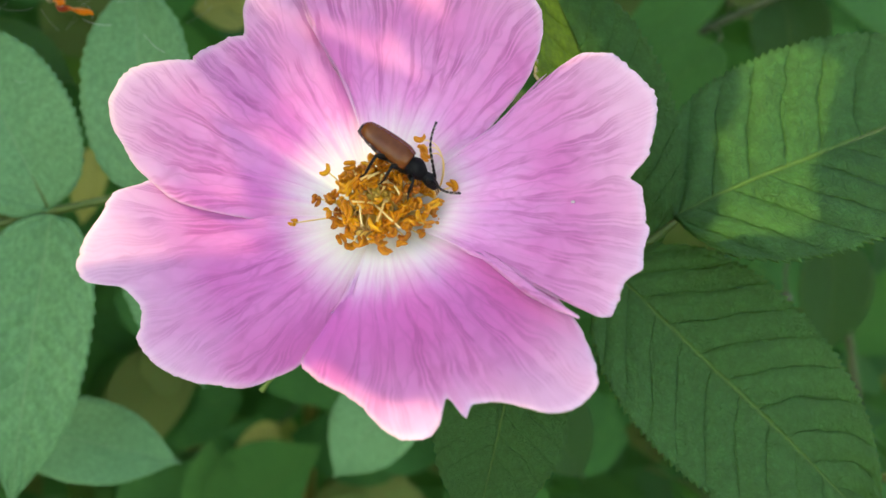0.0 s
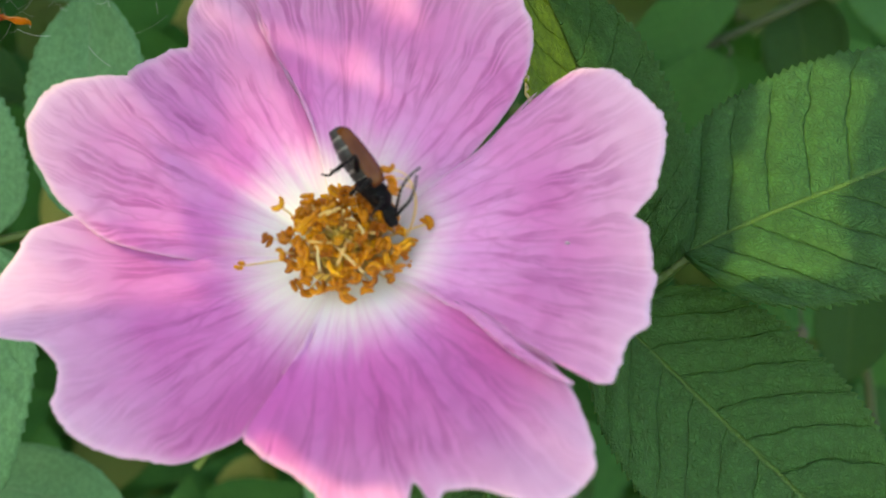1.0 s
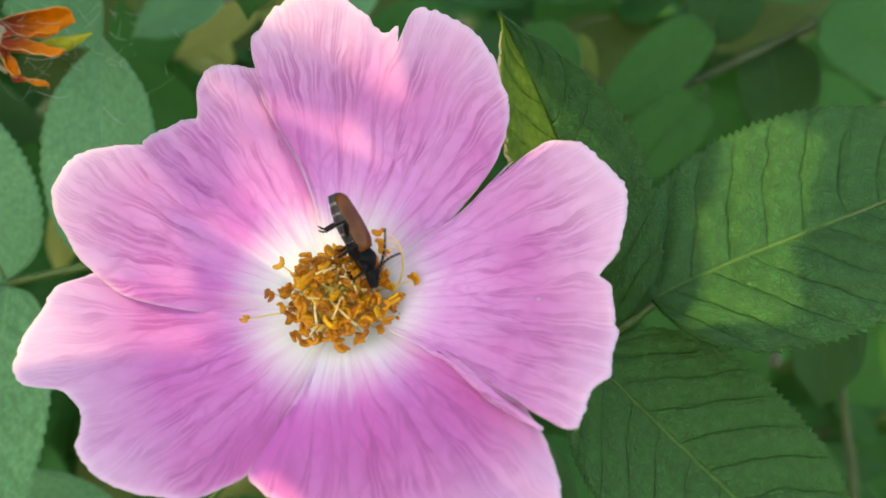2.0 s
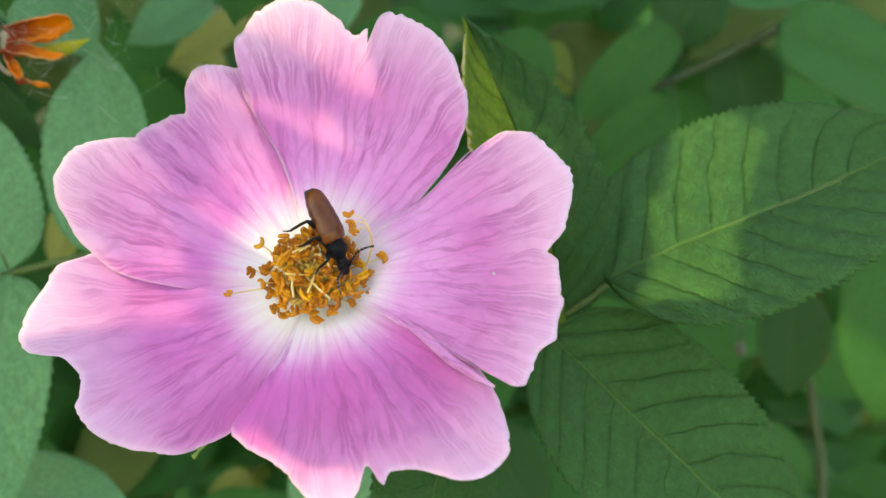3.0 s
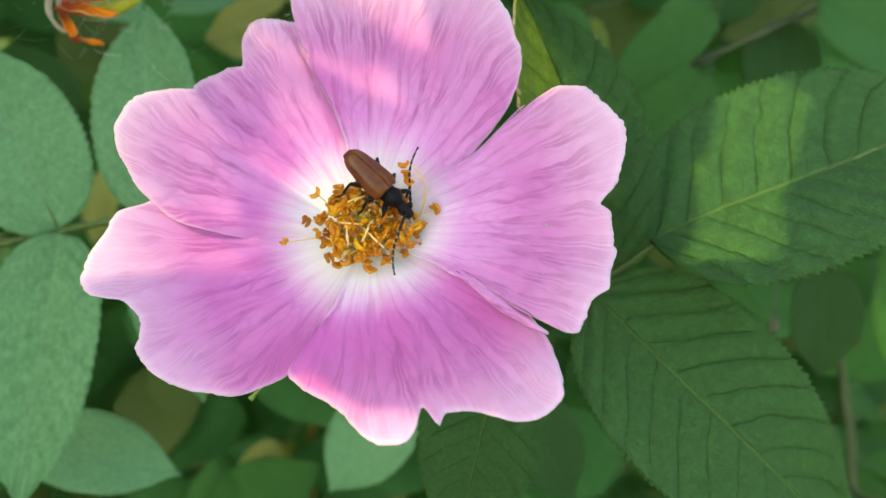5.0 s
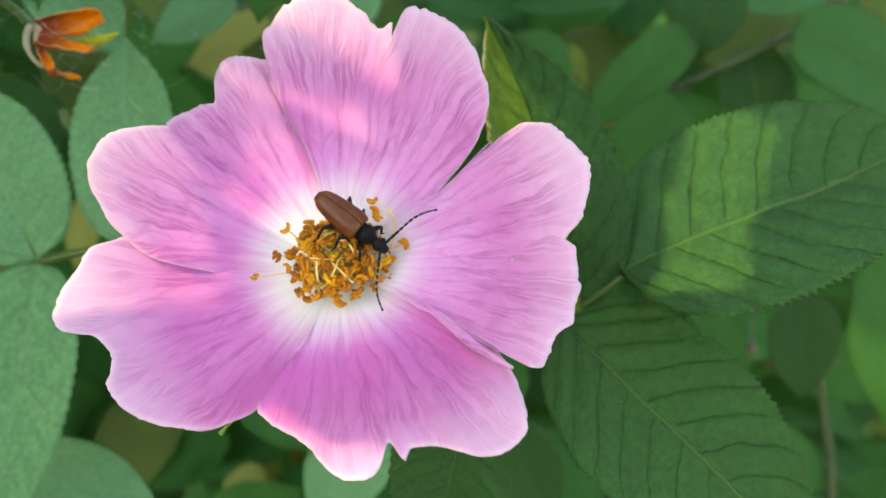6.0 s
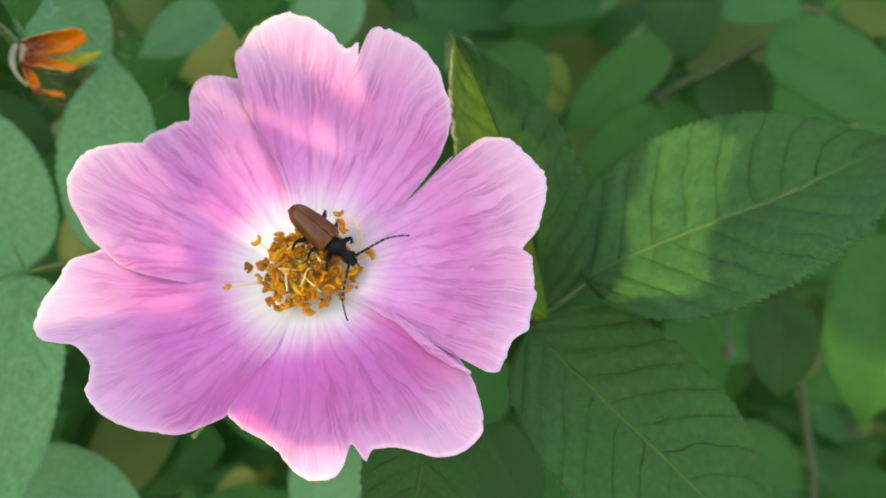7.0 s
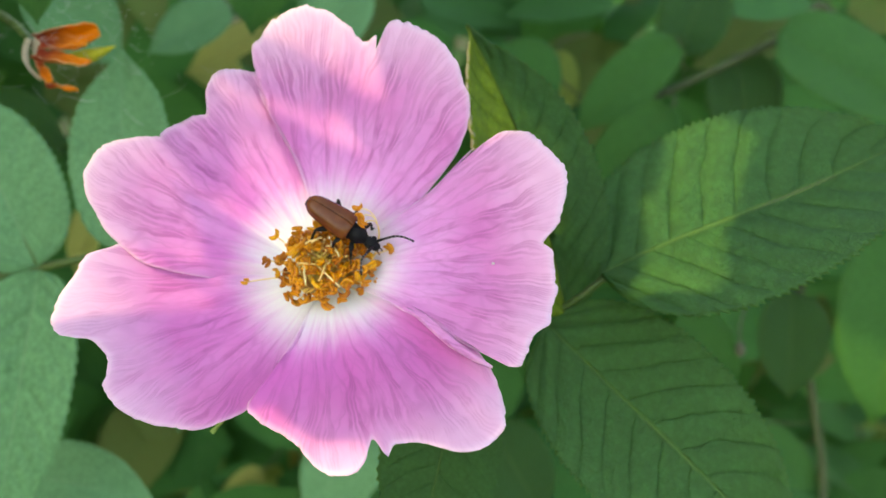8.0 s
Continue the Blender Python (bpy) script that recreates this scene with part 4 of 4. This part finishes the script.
# ---- the shrub behind ----
def build_thicket():
    """Shrubs behind the rose, rooted in the ground: bent twigs with leaves on both sides, too many to count."""
    rnd = random.Random(21)
    blades, twigs = [], []
    inward = BASE.inverted()

    def clear(p):
        """Whether a place stays behind the near plants, out of the space before the lens."""
        q = inward @ (p * MM) / MM
        return q.y > 232

    blade = [leaflet(1.0, 0.30, teeth=1, along=8, across=2, tooth=0.0, pleat=0.0, seed=k) for k in range(6)]

    def leaf(p, way, face, length):
        m = Matrix.Translation(p) @ axes(way, face).to_4x4() @ Matrix.Scale(length, 4)
        blades.append(shaped(blade[rnd.randrange(6)], m))

    eye_side = BASE.to_3x3() @ Vector((0, -1, 0.45))
    for k in range(210):
        x, y = rnd.uniform(-900, 900), 260 + 1000 * rnd.random() ** 1.6
        tall = rnd.uniform(520, 1080) * (1.0 if abs(x) < 500 else 0.8)
        lean = Vector((rnd.gauss(0, 160), rnd.gauss(20, 110), 0))
        rod = bezier((x, y, 0), Vector((x, y, tall * 0.45)) + lean * 0.1, Vector((x, y, tall * 0.8)) + lean * 0.5, Vector((x, y, tall)) + lean, 16)
        rod = [p for n, p in enumerate(rod) if all(clear(q) for q in rod[:n + 1])]
        if len(rod) < 6:
            continue
        twigs.append(tube(rod, [2.4 - 1.9 * n / len(rod) for n in range(len(rod))], 5))
        for n in range(3, len(rod)):
            for _ in range(3):
                side = Vector((rnd.gauss(0, 1), rnd.gauss(0, 1), rnd.gauss(0.1, 0.4))).normalized()
                p = rod[n] + side * rnd.uniform(2, 22)
                if clear(p + side * 30):
                    leaf(p, side + Vector((0, 0, -0.3)), eye_side + Vector((rnd.gauss(0, 0.35), rnd.gauss(0, 0.3), rnd.gauss(0.2, 0.3))), rnd.uniform(26, 46))
    # the side that is turned to the rose is thick with leaves
    for k in range(1500):
        y = rnd.uniform(240, 620)
        p = BASE @ (Vector((rnd.uniform(-0.62, 0.62) * y, y, rnd.uniform(-0.40, 0.44) * y)) * MM) / MM
        way = Vector((rnd.gauss(0, 1), rnd.gauss(0, 0.4), rnd.gauss(-0.3, 0.7)))
        leaf(p, way, eye_side + Vector((rnd.gauss(0, 0.35), rnd.gauss(0, 0.3), rnd.gauss(0, 0.3))), rnd.uniform(26, 44))
    tagged(new("thicket", mesh("thicket", join(*blades), LEAF_FAR)), "dense green shrub leaves in the blurred distance", "foliage", "", "stuff")
    tagged(new("undergrowth", mesh("undergrowth", join(*twigs), STEM_BROWN)), "thin brown-green shrub twigs rising from the ground", "twigs", "", "stuff")


build_thicket()


# ---- the beetle ----
def build_beetle():
    """A flower longhorn beetle, head along +x, back along +z."""
    beetle = new("beetle")
    beetle.empty_display_size = 0.005
    tagged(beetle, "brown and black longhorn beetle feeding on the stamens", "beetle")

    def loop(x, half, top, low, n=18, flat=1.0):
        return [Vector((x, half * math.cos(2 * math.pi * j / n), (top if math.sin(2 * math.pi * j / n) > 0 else -low) * abs(math.sin(2 * math.pi * j / n)) ** flat)) for j in range(n)]

    # abdomen with rings
    belly = []
    for i in range(41):
        t = i / 40
        x = -4.72 + 5.27 * t
        w = 1.2 * math.sin(math.pi * min(1.0, 0.08 + 0.72 * t)) ** 0.6
        groove = 1 - 0.07 * (1 if (t * 6) % 1 < 0.12 else 0)
        belly.append(loop(x, w * groove, 0.35, (0.35 + 0.75 * math.sin(math.pi * min(1, 0.1 + 0.7 * t))) * groove))
    part("abdomen", rings(belly), ABDOMEN, beetle, "grey-black ringed abdomen")
    part("thorax", rings([loop(x, w, 0.4, d) for x, w, d in ((-0.6, 0.8, 0.8), (-0.1, 1.1, 1.1), (0.6, 1.1, 1.15), (1.3, 0.9, 1.0), (1.7, 0.5, 0.6))]), BLACK, beetle, "black underside of the thorax")
    # wing cases
    for side in (-1, 1):
        rows = []
        for i in range(33):
            t = i / 32
            x = 0.75 - 5.3 * t
            w = 1.50 * (1 - 0.10 * t - 0.32 * t * t) * math.sqrt(1 - 0.95 * max(0.0, (t - 0.70) / 0.30) ** 3.2) * (0.80 + 0.20 * min(1.0, t * 7) ** 0.6)
            top = 1.22 * (1 + 0.25 * t - 0.62 * t * t) * (1 - max(0.0, (t - 0.9) / 0.1) ** 2 * 0.5) * (0.82 + 0.18 * min(1.0, t * 7))
            row = []
            for j in range(13):
                a = radians(100) * j / 12
                row.append((Vector((x, side * (0.025 + w * math.sin(a)), top * math.cos(a) ** (0.8) if a < math.pi / 2 else -0.16 * top * (a - math.pi / 2) / radians(10))), (t, j / 12)))
            rows.append(row)
        v, f, uv = grid(rows)
        if side > 0:
            f = [tuple(reversed(face)) for face in f]
        part("wing_case", (v, f, uv), ELYTRON, beetle, "brown wing case", None, 0.12)
    part("scutellum", egg((0.58, 0, 0.88), (0.32, 0.22, 0.08)), BLACK, beetle)
    # pronotum, head
    part("pronotum", rings([loop(x, w, t, d) for x, w, t, d in ((0.45, 0.60, 0.60, 0.5), (0.62, 0.84, 0.82, 0.8), (0.82, 0.82, 0.84, 0.85), (1.05, 0.88, 0.94, 0.9), (1.35, 1.02, 1.06, 0.92), (1.65, 1.06, 1.10, 0.92), (1.95, 0.98, 1.02, 0.88), (2.25, 0.74, 0.84, 0.8), (2.5, 0.54, 0.66, 0.65), (2.8, 0.42, 0.4, 0.45))]), BLACK, beetle, "domed black pronotum")
    head = part("head", rings([loop(x, w, t, d) for x, w, t, d in ((2.55, 0.36, 0.4, 0.4), (2.80, 0.56, 0.56, 0.5), (3.1, 0.70, 0.60, 0.6), (3.45, 0.68, 0.50, 0.68), (3.75, 0.50, 0.36, 0.68), (4.05, 0.44, 0.22, 0.64), (4.25, 0.36, 0.10, 0.52), (4.33, 0.16, -0.05, 0.30))]), BLACK, beetle, "black head with a short muzzle")
    for side in (-1, 1):
        part("eye", egg((3.28, side * 0.62, 0.18), (0.26, 0.17, 0.30)), LEG_BLACK, head, "glossy black eye")
        part("palp", tube(bezier((4.2, side * 0.18, -0.3), (4.4, side * 0.3, -0.35), (4.6, side * 0.32, -0.45), (4.7, side * 0.25, -0.65), 6), [0.09, 0.09, 0.08, 0.08, 0.09, 0.10, 0.05], 6), PALP, head, "brown mouth palp")
    # antennae of many joints
    feelers = []
    for side in (1, -1):
        pts, size = [], []
        for i in range(45):
            t = i / 44
            pts.append(Vector((6.5 * t * (1 - 0.06 * t), -side * 3.6 * max(0.0, t - 0.5) ** 1.9, 0.30 * math.sin(math.pi * t))))
            size.append((0.16 - 0.05 * t) * (1.0 if (t * 10.5) % 1 > 0.22 else 0.62))
        feelers.append(part("antenna", tube(pts, size, 7), FEELER, beetle, "black jointed antenna"))
    # legs: thigh, shin and foot
    legs = []
    for side in (1, -1):
        for x, yaw, thigh, shin in ((1.5, 62, 1.35, 1.35), (0.4, 108, 1.5, 1.5), (-0.9, 128, 1.9, 2.0)):
            leg = part("leg", tube([(0, 0, 0), (thigh * 0.3, 0, 0.12), (thigh * 0.7, 0, 0.28), (thigh, 0, 0.34)], [0.18, 0.27, 0.27, 0.15], 10), LEG_BLACK, beetle, "black jointed leg", place((x, side * 0.75, -0.55), Euler((0, 0, side * radians(yaw))).to_matrix()))
            knee, ankle = Vector((thigh, 0, 0.34)), Vector((thigh + shin * 0.16, side * -0.22 * shin, 0.34 - shin * 0.93))
            part("shin", tube([knee, knee.lerp(ankle, 0.35) + Vector((0.06, 0, 0)), knee.lerp(ankle, 0.7) + Vector((0.05, 0, 0)), ankle], [0.14, 0.15, 0.14, 0.12], 8), LEG_BLACK, leg)
            part("foot", tube([ankle, ankle + Vector((0.18, 0.05, -0.20)), ankle + Vector((0.4, 0.10, -0.30)), ankle + Vector((0.6, 0.1, -0.45))], [0.08, 0.10, 0.08, 0.05], 6), LEG_BLACK, leg)
            legs.append((leg, x, side, yaw))
    return beetle, feelers, legs


def beetle_pose(x, y, z, heading, dip, roll):
    """The beetle's stand: heading in the view's plane, dip away from the eye, roll of its back about its length."""
    a, b = radians(heading), radians(dip)
    ahead = Vector((math.cos(a) * math.cos(b), math.sin(b), math.sin(a) * math.cos(b)))
    back = Vector((0, -1, 0))
    back = (back - ahead * back.dot(ahead)).normalized()
    back = Matrix.Rotation(radians(roll), 3, ahead) @ back
    return BASE @ place((x, y, z), axes(ahead, back))


def feeler_pose(side, body, angle, toward):
    """A feeler on the head of a beetle that stands in body: its slope across the view, and its lean towards the eye."""
    a, b = radians(angle), radians(toward)
    ahead = Vector((math.cos(a) * math.cos(b), -math.sin(b), math.sin(a) * math.cos(b)))
    turn = (BASE.inverted() @ body).to_3x3().normalized().inverted()
    flat = Vector((0, -1, 0.001)) if toward < 70 else Vector((0.5, 0, 0.5))
    return place((3.65, side * 0.42, 0.25)) @ axes(turn @ ahead, turn @ flat).to_4x4()


BEETLE, FEELERS, LEGS = build_beetle()


# the beetle's way: t, place, heading, dip and roll
BEETLE_ROWS = (
    (0.0, -3.84, 91.0, 8.42, -37.6, 4, -62),
    (0.5, -4.31, 91.0, 8.69, -42.4, 4, -70),
    (1.0, -3.75, 91.0, 9.35, -57.0, 8, -100),
    (1.5, -4.01, 91.0, 9.40, -64.6, 8, -99),
    (3.0, -4.00, 91.0, 8.26, -66.0, 6, -62),
    (3.5, -4.39, 91.0, 7.87, -63.5, 4, -34),
    (4.0, -4.20, 91.0, 7.96, -52.4, 4, -32),
    (4.2, -4.31, 91.0, 7.93, -55.8, 4, -32),
    (5.5, -4.38, 91.0, 8.13, -37.5, 3, -28),
    (6.0, -4.00, 91.0, 7.80, -38.1, 3, -28),
    (6.5, -3.47, 91.0, 7.65, -38.4, 3, -27),
    (7.0, -3.61, 91.0, 7.73, -40.6, 3, -26),
    (7.5, -3.58, 91.0, 8.06, -37.5, 3, -26),
    (8.0, -3.49, 91.0, 8.31, -33.9, 3, -26),
)
# its feelers: t, slope and lean of the one, slope and lean of the other
FEELER_ROWS = (
    (0.0, 100, 40, -50, 65),
    (0.5, 65, 20, -30, 65),
    (1.0, 72, 50, 40, 60),
    (1.5, 62, 60, 75, 55),
    (3.0, 50, 60, -110, 69),
    (3.5, 45, 60, -110, 69),
    (4.0, 75, 50, -128, 8),
    (4.2, 75, 45, -124, 8),
    (5.5, 85, 5, -100, 5),
    (6.0, 42, 5, -96, 5),
    (6.5, 44, 5, -110, 5),
    (7.0, 29, 5, -100, 5),
    (7.5, 24, 10, -104, 10),
    (8.0, 10, 50, -120, 62),
)


def motions():
    stands = [(row[0], beetle_pose(*row[1:])) for row in BEETLE_ROWS]
    walk(BEETLE, stands)
    walk(FEELERS[0], [(row[0], feeler_pose(1, body, row[1], row[2])) for row, (t, body) in zip(FEELER_ROWS, stands)])
    walk(FEELERS[1], [(row[0], feeler_pose(-1, body, row[3], row[4])) for row, (t, body) in zip(FEELER_ROWS, stands)])
    for k, (leg, x, side, yaw) in enumerate(LEGS):
        rows = []
        for i in range(9):
            swing = 7 * math.sin(i * 1.9 + k * 2.1)
            rows.append((float(i), place((x, side * 0.75, -0.55), Euler((0, 0, side * radians(yaw + swing))).to_matrix())))
        walk(leg, rows)


motions()
